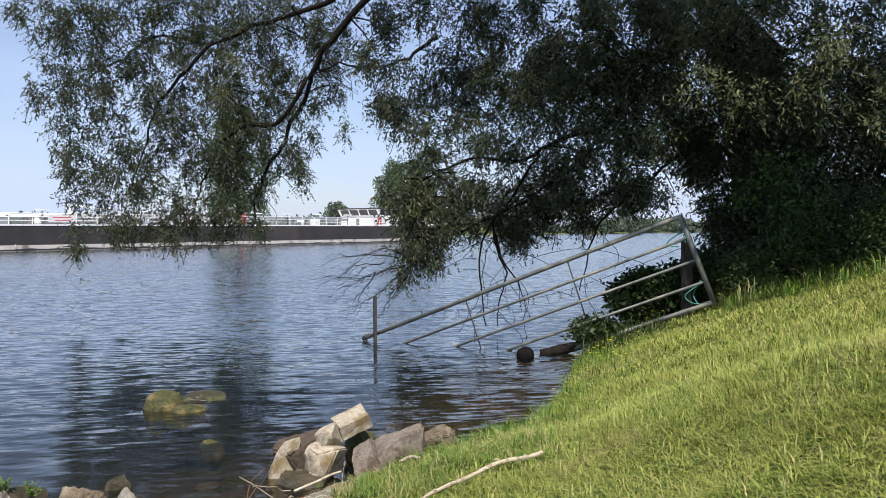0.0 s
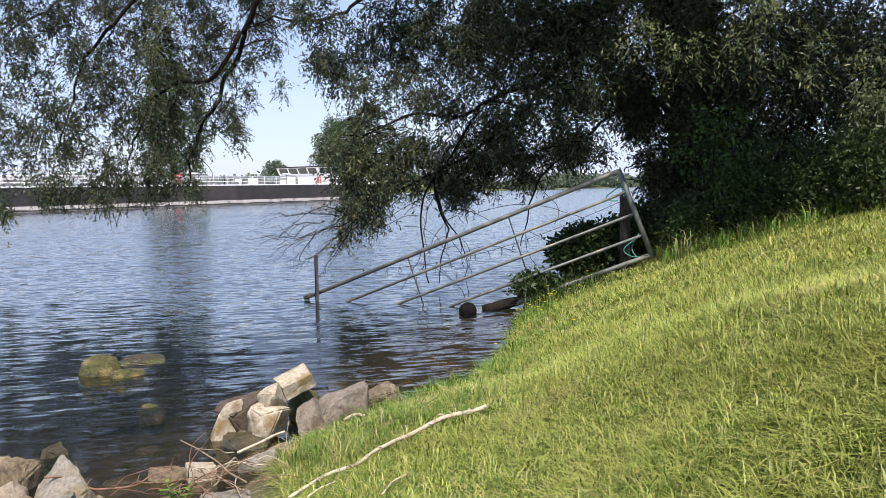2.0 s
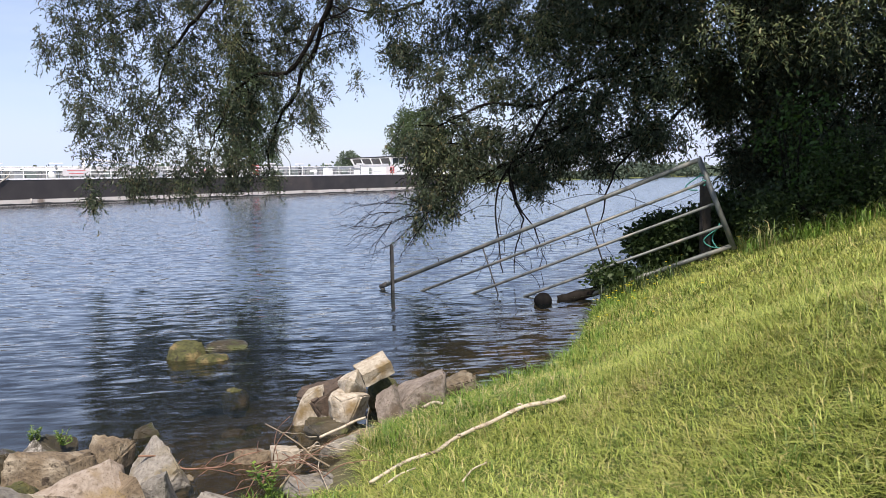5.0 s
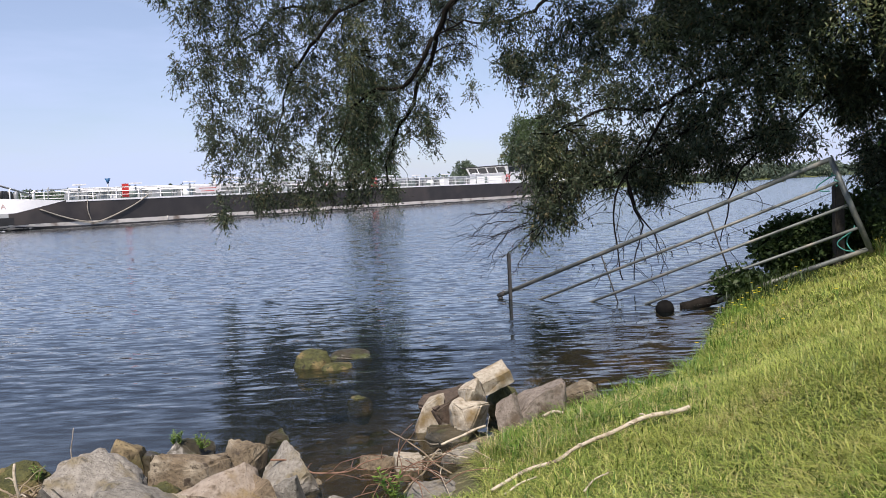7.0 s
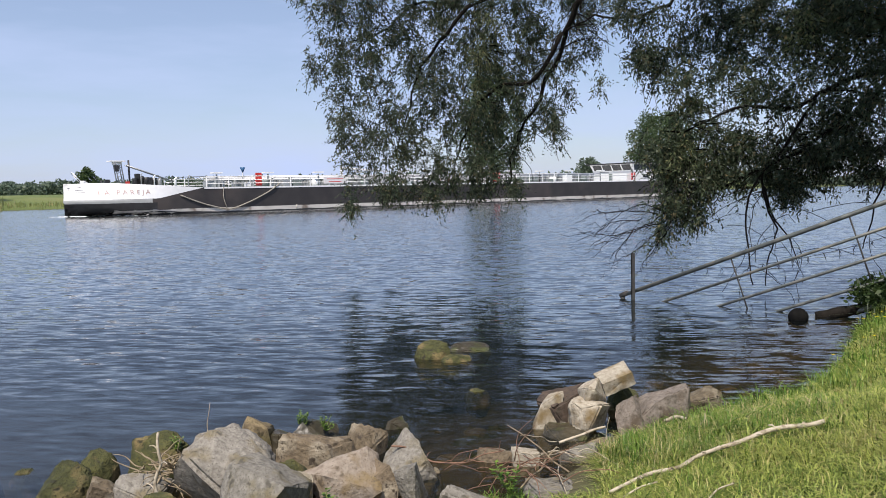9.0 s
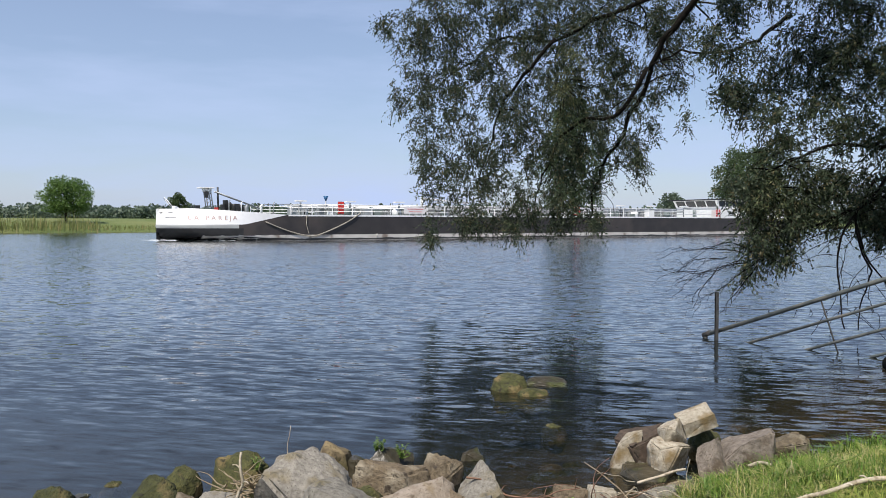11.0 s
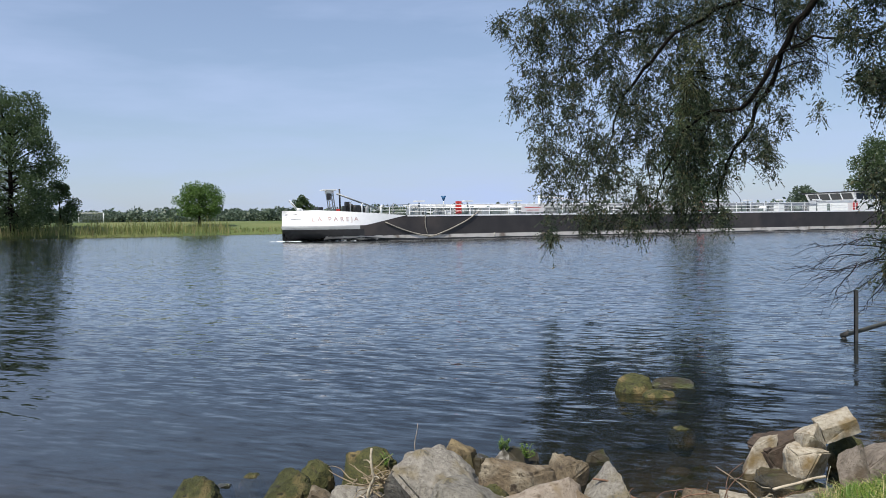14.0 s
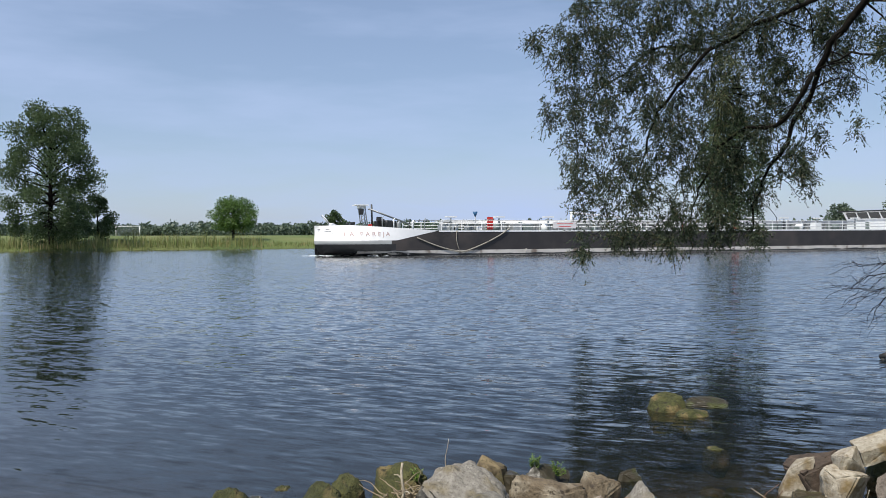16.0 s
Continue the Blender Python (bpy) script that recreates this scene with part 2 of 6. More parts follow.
def water_mat():
    """River water: gloss over a murky body that lets the shallow bed show through a little."""
    m = bpy.data.materials.new("river water")
    m.use_nodes = True
    n, l = m.node_tree.nodes, m.node_tree.links
    p = n["Principled BSDF"]
    p.inputs["Base Color"].default_value = (0.011, 0.018, 0.02, 1)
    p.inputs["Roughness"].default_value, p.inputs["IOR"].default_value = 0.04, 1.333
    clear = n.new("ShaderNodeBsdfTransparent")
    clear.inputs["Color"].default_value = (0.74, 0.68, 0.5, 1)
    gloss = n.new("ShaderNodeBsdfGlossy")
    gloss.inputs["Roughness"].default_value = 0.04
    co = n.new("ShaderNodeTexCoord")

    def ripples(sx, sy, rot, scale, detail, tilt):
        """Slopes of one size of ripple, as a vector in the plane of the water."""
        k = n.new("ShaderNodeMapping")
        k.inputs["Scale"].default_value, k.inputs["Rotation"].default_value = (sx, sy, 1), (0, 0, radians(rot))
        t = n.new("ShaderNodeTexNoise")
        t.inputs["Scale"].default_value, t.inputs["Detail"].default_value = scale, detail
        c = n.new("ShaderNodeVectorMath")
        c.operation = "SUBTRACT"
        c.inputs[1].default_value = (0.5, 0.5, 0.5)
        m_ = n.new("ShaderNodeVectorMath")
        m_.operation = "MULTIPLY"
        m_.inputs[1].default_value = (tilt * 0.22, tilt, 0)
        l.new(co.outputs["Object"], k.inputs["Vector"])
        l.new(k.outputs["Vector"], t.inputs["Vector"])
        l.new(t.outputs["Color"], c.inputs[0])
        l.new(c.outputs["Vector"], m_.inputs[0])
        return m_.outputs["Vector"]

    total = None
    for args in RIPPLES:
        v = ripples(*args)
        if total is None:
            total = v
        else:
            add = n.new("ShaderNodeVectorMath")
            add.operation = "ADD"
            l.new(total, add.inputs[0])
            l.new(v, add.inputs[1])
            total = add.outputs["Vector"]
    # the water lies calmer in the lee of the near stones
    where = n.new("ShaderNodeVectorMath")
    where.operation = "DOT_PRODUCT"
    where.inputs[1].default_value = (0.15, 1.0, 0.0)
    lee = n.new("ShaderNodeMapRange")
    lee.interpolation_type = "SMOOTHSTEP"
    for k, q in zip(("From Min", "From Max", "To Min", "To Max"), (4.4, 7.0, 0.5, 1.0)):
        lee.inputs[k].default_value = q
    calm = n.new("ShaderNodeVectorMath")
    calm.operation = "SCALE"
    l.new(co.outputs["Object"], where.inputs[0])
    l.new(where.outputs["Value"], lee.inputs["Value"])
    # and smoother again out in the stream
    stream = n.new("ShaderNodeMapRange")
    stream.interpolation_type = "SMOOTHSTEP"
    for k, q in zip(("From Min", "From Max", "To Min", "To Max"), (14.0, 70.0, 1.0, 0.8)):
        stream.inputs[k].default_value = q
    both = n.new("ShaderNodeMath")
    both.operation = "MULTIPLY"
    l.new(where.outputs["Value"], stream.inputs["Value"])
    l.new(lee.outputs["Result"], both.inputs[0])
    l.new(stream.outputs["Result"], both.inputs[1])
    l.new(total, calm.inputs[0])
    l.new(both.outputs["Value"], calm.inputs["Scale"])
    total = calm.outputs["Vector"]
    # the crests lean towards the near bank
    steep = n.new("ShaderNodeMapRange")
    for k, q in zip(("From Min", "From Max", "To Min", "To Max"), (5.5, 15.0, -0.016, -0.042)):
        steep.inputs[k].default_value = q
    face = n.new("ShaderNodeCombineXYZ")
    face.inputs["Z"].default_value = 1.0
    l.new(where.outputs["Value"], steep.inputs["Value"])
    l.new(steep.outputs["Result"], face.inputs["Y"])
    up = n.new("ShaderNodeVectorMath")
    up.operation = "ADD"
    l.new(face.outputs["Vector"], up.inputs[1])
    unit = n.new("ShaderNodeVectorMath")
    unit.operation = "NORMALIZE"
    l.new(total, up.inputs[0])
    l.new(up.outputs["Vector"], unit.inputs[0])
    nor = unit.outputs["Vector"]
    l.new(nor, p.inputs["Normal"])
    l.new(nor, gloss.inputs["Normal"])
    body = n.new("ShaderNodeMixShader")
    # clear over the shallows, turbid in the stream
    murk = n.new("ShaderNodeMapRange")
    murk.interpolation_type = "SMOOTHSTEP"
    for k, q in zip(("From Min", "From Max", "To Min", "To Max"), (6.5, 12.0, 0.62, 0.1)):
        murk.inputs[k].default_value = q
    l.new(where.outputs["Value"], murk.inputs["Value"])
    bank = n.new("ShaderNodeVectorMath")              # how far out from the grassy bank
    bank.operation = "DOT_PRODUCT"
    bank.inputs[1].default_value = (-0.856, 0.519, 0.0)
    ledge = n.new("ShaderNodeMapRange")
    ledge.interpolation_type = "SMOOTHSTEP"
    for k, q in zip(("From Min", "From Max", "To Min", "To Max"), (2.6, 5.2, 0.66, 0.1)):
        ledge.inputs[k].default_value = q
    l.new(co.outputs["Object"], bank.inputs[0])
    l.new(bank.outputs["Value"], ledge.inputs["Value"])
    most = n.new("ShaderNodeMath")
    most.operation = "MAXIMUM"
    l.new(murk.outputs["Result"], most.inputs[0])
    l.new(ledge.outputs["Result"], most.inputs[1])
    l.new(most.outputs["Value"], body.inputs["Fac"])
    l.new(p.outputs["BSDF"], body.inputs[1])
    l.new(clear.outputs["BSDF"], body.inputs[2])
    fres = n.new("ShaderNodeFresnel")
    fres.inputs["IOR"].default_value = 1.333
    l.new(nor, fres.inputs["Normal"])
    s = n.new("ShaderNodeMixShader")
    l.new(fres.outputs["Fac"], s.inputs["Fac"])
    l.new(body.outputs["Shader"], s.inputs[1])
    l.new(gloss.outputs["BSDF"], s.inputs[2])
    l.new(s.outputs["Shader"], n["Material Output"].inputs["Surface"])
    return m


RIPPLES = ((0.26, 1.0, 7, 12.0, 2.0, 0.5), (0.3, 1.0, -8, 5.5, 1.5, 0.1), (0.34, 1.0, 16, 22.0, 1.0, 0.2), (0.2, 1.0, 3, 1.1, 2.0, 0.03))
for dull in (M_MUD, M_BARK):
    dull.node_tree.nodes["Principled BSDF"].inputs["Specular IOR Level"].default_value = 0.1
M_GROUND, M_WATER = ground_mat(), water_mat()


# ---- mesh helpers ----
def mesh_object(name, verts, faces, material, parent=None, label="", smooth=True):
    me = bpy.data.meshes.new(name)
    me.from_pydata([tuple(v) for v in verts], [], faces)
    me.materials.append(material)
    if smooth:
        me.shade_smooth()
    ob = new(name, me)
    ob.parent = parent
    return tagged(ob, label)


def big_mesh(name, verts, corners, material, parent=None, label=""):
    """A mesh from an array of points and an array of faces that all have the same number of corners."""
    me = bpy.data.meshes.new(name)
    k = corners.shape[1]
    me.vertices.add(len(verts))
    me.vertices.foreach_set("co", np.asarray(verts, np.float32).ravel())
    me.loops.add(corners.size)
    me.loops.foreach_set("vertex_index", corners.astype(np.int32).ravel())
    me.polygons.add(len(corners))
    me.polygons.foreach_set("loop_start", np.arange(0, corners.size, k, dtype=np.int32))
    me.update(calc_edges=True)
    me.materials.append(material)
    ob = new(name, me)
    ob.parent = parent
    return tagged(ob, label)


class Shape:
    """Gathers verts and faces for one mesh."""

    def __init__(self):
        self.v, self.f = [], []

    def add(self, verts, faces):
        k = len(self.v)
        self.v += [Vector(v) for v in verts]
        self.f += [tuple(i + k for i in q) for q in faces]
        return self

    def box(self, lo, hi, m=None):
        (a, b, c), (d, e, g) = lo, hi
        p = [Vector(q) for q in ((a, b, c), (d, b, c), (d, e, c), (a, e, c), (a, b, g), (d, b, g), (d, e, g), (a, e, g))]
        if m:
            p = [m @ q for q in p]
        return self.add(p, [(0, 3, 2, 1), (4, 5, 6, 7), (0, 1, 5, 4), (1, 2, 6, 5), (2, 3, 7, 6), (3, 0, 4, 7)])

    def tube(self, pts, radii, sides=6, rough=0.0):
        pts = [Vector(p) for p in pts]
        k = len(pts)
        if not isinstance(radii, (list, tuple)):
            radii = [radii] * k
        ring, side = [], None
        for i, p in enumerate(pts):
            way = (pts[min(i + 1, k - 1)] - pts[max(i - 1, 0)]).normalized()
            side = way.orthogonal() if side is None else side - way * side.dot(way)
            side.normalize()
            other = way.cross(side)
            for j in range(sides):
                a = math.tau * j / sides
                r = radii[i] * (1 + rough * noise.noise(p * 9 + side * j))
                ring.append(p + side * (r * math.cos(a)) + other * (r * math.sin(a)))
        faces = [(i * sides + j, i * sides + (j + 1) % sides, (i + 1) * sides + (j + 1) % sides, (i + 1) * sides + j)
                 for i in range(k - 1) for j in range(sides)]
        faces += [tuple(range(sides))[::-1], tuple(range((k - 1) * sides, k * sides))]
        return self.add(ring, faces)

    def made(self, name, material, parent=None, label="", smooth=True):
        return mesh_object(name, self.v, self.f, material, parent, label, smooth)


def glide(pts, steps=6):
    """Points along a smooth line through a few points."""
    pts = [Vector(p) for p in pts]
    q = [2 * pts[0] - pts[1], *pts, 2 * pts[-1] - pts[-2]]
    out = []
    for i in range(1, len(q) - 2):
        for s in range(steps):
            t = s / steps
            a, b, c, d = q[i - 1:i + 3]
            out.append(0.5 * (2 * b + (c - a) * t + (2 * a - 5 * b + 4 * c - d) * t * t + (3 * b - a - 3 * c + d) * t ** 3))
    return out + [pts[-1]]


def taper(r0, r1, k):
    return [r0 + (r1 - r0) * i / max(k - 1, 1) for i in range(k)]


def polar(az, d, z):
    """A place by its bearing to the left of +y, its distance and its height."""
    return Vector((-math.sin(radians(az)) * d, math.cos(radians(az)) * d, z))


def thing(name, place, label, category, group="", kind=""):
    ob = new(name)
    ob.location = place
    ob.empty_display_size = 0.1
    return tagged(ob, label, category, group, kind)


def leaf_sheet(pos, way, length, width, rng, droop=0.0):
    """Four points for each leaf: base, two shoulders, tip."""
    side = np.cross(way, rng.normal(size=pos.shape))
    side /= np.linalg.norm(side, axis=1, keepdims=True) + 1e-9
    tip = pos + way * length[:, None]
    tip[:, 2] -= droop * length
    mid = pos + way * (length * 0.42)[:, None]
    v = np.stack([pos, mid + side * width[:, None] / 2, tip, mid - side * width[:, None] / 2], 1).reshape(-1, 3)
    return v, np.arange(len(v)).reshape(-1, 4)


# ---- the ground: near bank, river bed and far meadow in one sheet ----
NEAR = [(-900, -420), (-60, -24), (-8, 2.3), (-3.2, 3.0), (-2.4, 3.3), (-1.3, 3.6), (-0.25, 4.15), (0.25, 5.1), (1.1, 5.9), (1.6, 6.2), (2.05, 6.9),
        (2.6, 8.1), (3.4, 9.95), (3.95, 11.2), (6.5, 14.5), (40, 48), (900, 900)]
FAR = [(-900, -800), (-107, 84), (-82, 113), (-57, 140), (0, 200), (140, 330), (900, 1080)]


def shore_distance(x, y, line):
    """Signed distance to a shore line; positive to the right of its run."""
    best, sign = np.full(x.shape, 1e9), np.ones(x.shape)
    for (ax, ay), (bx, by) in zip(line, line[1:]):
        dx, dy = bx - ax, by - ay
        t = np.clip(((x - ax) * dx + (y - ay) * dy) / (dx * dx + dy * dy), 0, 1)
        d = np.hypot(x - ax - t * dx, y - ay - t * dy)
        cross = dx * (y - ay) - dy * (x - ax)
        closer = d < best - 1e-9
        best, sign = np.where(closer, d, best), np.where(closer, np.where(cross < 0, 1.0, -1.0), sign)
    return best * sign


def ease(v, lo, hi):
    t = np.clip((v - lo) / (hi - lo), 0, 1)
    return t * t * (3 - 2 * t)


def ground_height(x, y):
    x, y = np.asarray(x, float), np.asarray(y, float)
    d, e = shore_distance(x, y, NEAR), -shore_distance(x, y, FAR)
    slope = 0.08 + 0.29 * ease(x, 0.1, 2.6)
    bumps = 0.014 * np.sin(2.1 * x + 1.3 * y) * np.sin(1.7 * y - 0.8 * x) + 0.012 * np.sin(5.3 * x - 2.2 * y + 1)
    land = 2.3 * np.tanh(slope * d / 2.3) + 0.045 * ease(d, 0, 0.15) * ease(x, -0.1, 0.5) + bumps * ease(d, 0, 1)
    bed = -1.7 * np.tanh(0.2 * np.minimum(-d, 1e3) / 1.7)
    far = 2.2 * np.tanh(0.1 * e / 2.2) + 0.35 * np.sin(x / 37) * np.sin(y / 53) * ease(e, 10, 60) + 0.3 * ease(e, 0, 0.6)
    return np.where(e > 0, far, np.where(d > 0, land, np.maximum(bed, -1.8)))


def graded(lo, hi, step, out_lo, out_hi):
    """Grid lines: even between lo and hi, ever wider beyond."""
    mid = list(np.arange(lo, hi + 1e-6, step))
    left, right, s = [], [], step
    while (left[-1] if left else lo) > out_lo:
        s = min(s * 1.13, 60)
        left.append((left[-1] if left else lo) - s)
    s = step
    while (right[-1] if right else hi) < out_hi:
        s = min(s * 1.13, 60)
        right.append((right[-1] if right else hi) + s)
    return np.array(left[::-1] + mid + right)


gx, gy = graded(-5.0, 9.0, 0.1, -2600, 2600), graded(-1.0, 14.0, 0.1, -600, 3600)
GX, GY = np.meshgrid(gx, gy)
nx, ny = len(gx), len(gy)
gi = np.arange(nx * ny).reshape(ny, nx)
ground = big_mesh("ground", np.stack([GX, GY, ground_height(GX, GY)], -1).reshape(-1, 3),
                  np.stack([gi[:-1, :-1], gi[:-1, 1:], gi[1:, 1:], gi[1:, :-1]], -1).reshape(-1, 4), M_GROUND)
ground.data.shade_smooth()
tagged(ground, "grassy river bank, muddy bed and far green meadow", "ground", kind="structure")

water = mesh_object("water", [(-2600, -600, 0), (2600, -600, 0), (2600, 3600, 0), (-2600, 3600, 0)], [(0, 1, 2, 3)], M_WATER, smooth=False)
tagged(water, "rippled blue-grey river water, murky near the stones", "water", kind="structure")


def on_ground(x, y, up=0.0):
    return Vector((x, y, float(ground_height(np.array([x]), np.array([y]))[0]) + up))


# ---- willow ----
rng = np.random.default_rng(7)
willow = thing("willow_tree", polar(-31, 14.2, 1.1), "large dark-leaved willow drooping over the water's edge", "tree")
base = Vector(willow.location)
strands, sprays, upper = [], [], []


def local(p):
    return Vector(p) - base


def limb(r0, r1, *places):
    pts = glide([local(polar(*q)) for q in places], 5)
    pts = [p + Vector((noise.noise(p * 1.7), noise.noise(p * 1.7 + Vector((9, 0, 0))), noise.noise(p * 1.7 + Vector((0, 9, 0))))) * 0.09
           + Vector((noise.noise(p * 5), noise.noise(p * 5 + Vector((7, 0, 0))), noise.noise(p * 5 + Vector((0, 7, 0))))) * 0.05 for p in pts]
    Shape().tube(pts, taper(r0, r1, len(pts)), 8, 0.25).made("limb", M_BARK, willow)
    for i in range(3, len(pts), 3):
        r = max(r0 + (r1 - r0) * i / len(pts), 0.01)
        for _ in range(2):
            way = Vector((random.gauss(0, 1), random.gauss(0, 0.8), random.gauss(-0.15, 0.5))).normalized()
            n_steps, p, line = 7, pts[i], [pts[i]]
            for s in range(n_steps):
                way = (way + Vector((random.gauss(0, 0.25), random.gauss(0, 0.25), -0.13))).normalized()
                p = p + way * 0.12
                line.append(p)
            branchlets.tube(line, taper(min(0.35 * r, 0.022), 0.004, len(line)), 5)


def twig(r0, r1, *places):
    pts = glide([local(polar(*q)) for q in places], 4)
    pts = [p + Vector((noise.noise(p * 5), 0, noise.noise(p * 5 + Vector((9, 0, 0))))) * 0.05 for p in pts]
    shape = Shape().tube(pts, taper(r0, r1, len(pts)), 5)
    for i in range(1, len(pts)):
        p, way = pts[i], (pts[-1] - pts[0]).normalized()
        line = [p]
        for s in range(4):
            p = p + (way + Vector((random.gauss(0, 0.5), random.gauss(0, 0.3), random.gauss(-0.1, 0.6)))) * 0.08
            line.append(p)
        shape.tube(line, taper(r0 * 0.5, 0.002, len(line)), 4)
    shape.made("dead_twig", M_BARK, willow)


def clump(az, d, z, ra, rd, rz, n, into=None):
    """Strands gathered round a place: ra across the view of the bank, rd deep, rz high."""
    n *= 2 if into is None else 1
    q = rng.normal(size=(n, 3))
    q *= (rng.random((n, 1)) ** 0.45) / np.linalg.norm(q, axis=1, keepdims=True)
    c, s = math.cos(radians(az)), math.sin(radians(az))
    x, y = q[:, 0] * ra, q[:, 1] * rd
    p = np.stack([x * c - y * s, x * s + y * c, q[:, 2] * rz], 1) + np.array(polar(az, d, z + 0.26))
    # gathered into sprays: most strands draw towards the nearest of a few seats
    seats = p[:max(3, n // 40)]
    near = np.argmin(((p[:, None] - seats[None]) ** 2).sum(-1), 1)
    p += (seats[near] - p) * rng.uniform(0.15, 0.85, (n, 1)) * np.array([1, 1, 0.7])
    (strands if into is None else into).append(p[rng.random(n) < 0.8])


branchlets = Shape()
trunk_pts = glide([(0, 0, -0.5), (-0.2, 0.1, 0.8), (-0.7, -0.2, 2.4), (-1.5, -0.6, 4.2), (-2.6, -0.9, 6.0)], 6)
Shape().tube(trunk_pts, taper(0.48, 0.22, len(trunk_pts)), 14, 0.3).made("trunk", M_BARK, willow)
limb(0.2, 0.14, (-31, 13.8, 4.2), (-22, 13.6, 6.2), (-14, 13.4, 7.2), (-8.5, 13.5, 7.21))
limb(0.18, 0.1, (-31, 13.8, 3.6), (-29, 13.2, 4.2), (-26, 12.6, 4.3), (-23.7, 12.5, 4.09))
# limbs that hang out over the water
limb(0.075, 0.018, (-8.5, 15.2, 7.92), (-5.6, 15.52, 6.44), (-2.5, 15.85, 5.46), (-0.8, 16.18, 4.85), (-0.1, 16.5, 4.38), (1.0, 16.82, 3.73), (2.0, 17.15, 3.14), (3.2, 17.48, 2.52), (3.6, 17.8, 1.63))
limb(0.055, 0.015, (-6.8, 15.6, 7.22), (-2.2, 15.91, 6.06), (1.2, 16.23, 5.68), (3.7, 16.54, 5.52), (6.2, 16.86, 5.25), (9.1, 17.17, 5.38), (11.6, 17.49, 5.02), (13.9, 17.8, 4.52))
limb(0.045, 0.01, (0.0, 16.0, 4.5), (1.7, 16.35, 3.68), (4.5, 16.7, 3.56), (6.6, 17.05, 2.75), (7.5, 17.4, 1.76))
limb(0.04, 0.01, (6.2, 16.0, 5.07), (8.7, 16.5, 4.35), (10.2, 17.0, 3.56), (11.3, 17.5, 2.47))
limb(0.035, 0.008, (-9.0, 15.0, 5.01), (-6.8, 15.3, 4.72), (-4.4, 15.6, 4.63), (-1.9, 15.9, 4.72), (-0.6, 16.2, 4.61), (0.7, 16.5, 4.4))
limb(0.042, 0.009, (-23.7, 12.5, 4.09), (-20.6, 12.6, 3.18), (-17.5, 12.7, 2.46), (-14.2, 12.8, 1.93), (-10.8, 12.9, 1.63), (-8.1, 13.0, 1.44))
limb(0.04, 0.01, (-20.6, 12.2, 3.13), (-17.2, 12.4, 2.91), (-14.3, 12.6, 2.66), (-10.2, 12.8, 2.66), (-7.1, 13.0, 2.28))
limb(0.021, 0.008, (-15.7, 12.5, 2.71), (-13.5, 12.47, 1.93), (-11.9, 12.45, 1.37), (-11.6, 12.43, 0.79), (-12.5, 12.4, 0.13))
limb(0.019, 0.007, (-13.5, 12.5, 2.18), (-12.8, 12.53, 1.53), (-13.5, 12.55, 0.94), (-13.1, 12.57, 0.61), (-13.1, 12.6, 0.14))
limb(0.016, 0.006, (-12.8, 12.5, 1.53), (-13.7, 12.55, 0.94), (-14.9, 12.6, 0.47))
limb(0.026, 0.007, (-25.5, 12.3, 2.74), (-22.9, 12.23, 2.19), (-20.5, 12.15, 1.76), (-19.1, 12.07, 1.31), (-18.5, 12.0, 0.78))
# bare dead twigs
twig(0.009, 0.003, (-7.0, 12.6, 1.25), (-5.4, 12.67, 1.01), (-3.8, 12.73, 0.89), (-2.6, 12.8, 0.68))
twig(0.009, 0.003, (-7.3, 12.6, 1.12), (-5.7, 12.7, 0.83), (-4.1, 12.8, 0.53))
twig(0.009, 0.003, (-6.2, 12.6, 1.17), (-4.2, 12.7, 1.23), (-1.9, 12.8, 1.17))
twig(0.009, 0.003, (-6.6, 12.6, 1.08), (-4.6, 12.67, 0.93), (-3.0, 12.73, 0.85), (-1.7, 12.8, 0.91))
twig(0.009, 0.003, (-6.7, 12.6, 1.21), (-5.0, 12.7, 1.31), (-2.7, 12.8, 1.03))
twig(0.009, 0.003, (-6.9, 12.6, 0.99), (-5.9, 12.7, 0.65), (-5.1, 12.8, 0.39))
twig(0.009, 0.003, (-4.6, 12.6, 0.97), (-3.8, 12.7, 0.72), (-3.4, 12.8, 0.54))
twig(0.009, 0.003, (-5.2, 12.6, 1.1), (-3.5, 12.7, 1.07), (-2.3, 12.8, 0.94))
# hanging curtain
clump(17.5, 17, 5.38, 0.26, 1.0, 0.16, 41)
clump(15.6, 17, 5.2, 0.44, 1.0, 0.58, 101)
clump(13.9, 17, 5.52, 0.77, 1.0, 1.04, 294)
clump(10.9, 17, 5.69, 1.21, 1.0, 0.92, 460)
clump(6.2, 17, 5.59, 1.32, 1.0, 0.92, 515)
clump(1.7, 17, 5.57, 1.21, 1.0, 0.81, 386)
clump(-1.9, 17, 5.35, 0.77, 1.0, 0.69, 147)
clump(15.5, 17, 3.95, 0.6, 1.0, 1.16, 239)
clump(12.4, 17, 4.15, 0.99, 1.0, 1.27, 478)
clump(8.4, 17, 4.31, 1.1, 1.0, 1.27, 515)
clump(4.4, 17, 4.35, 1.1, 1.0, 1.27, 515)
clump(1.0, 17, 4.49, 0.77, 1.0, 0.92, 239)
clump(14.7, 17, 2.47, 0.33, 1.0, 0.81, 138)
clump(12.1, 17, 2.45, 0.88, 1.0, 1.04, 368)
clump(8.4, 17, 2.76, 1.04, 1.0, 1.27, 515)
clump(4.4, 17, 2.83, 0.88, 1.0, 1.27, 478)
clump(1.7, 17, 3.33, 0.55, 1.0, 1.16, 174)
clump(14.5, 17, 1.16, 0.18, 1.0, 0.46, 55)
clump(11.7, 17, 1.43, 0.6, 1.0, 0.46, 138)
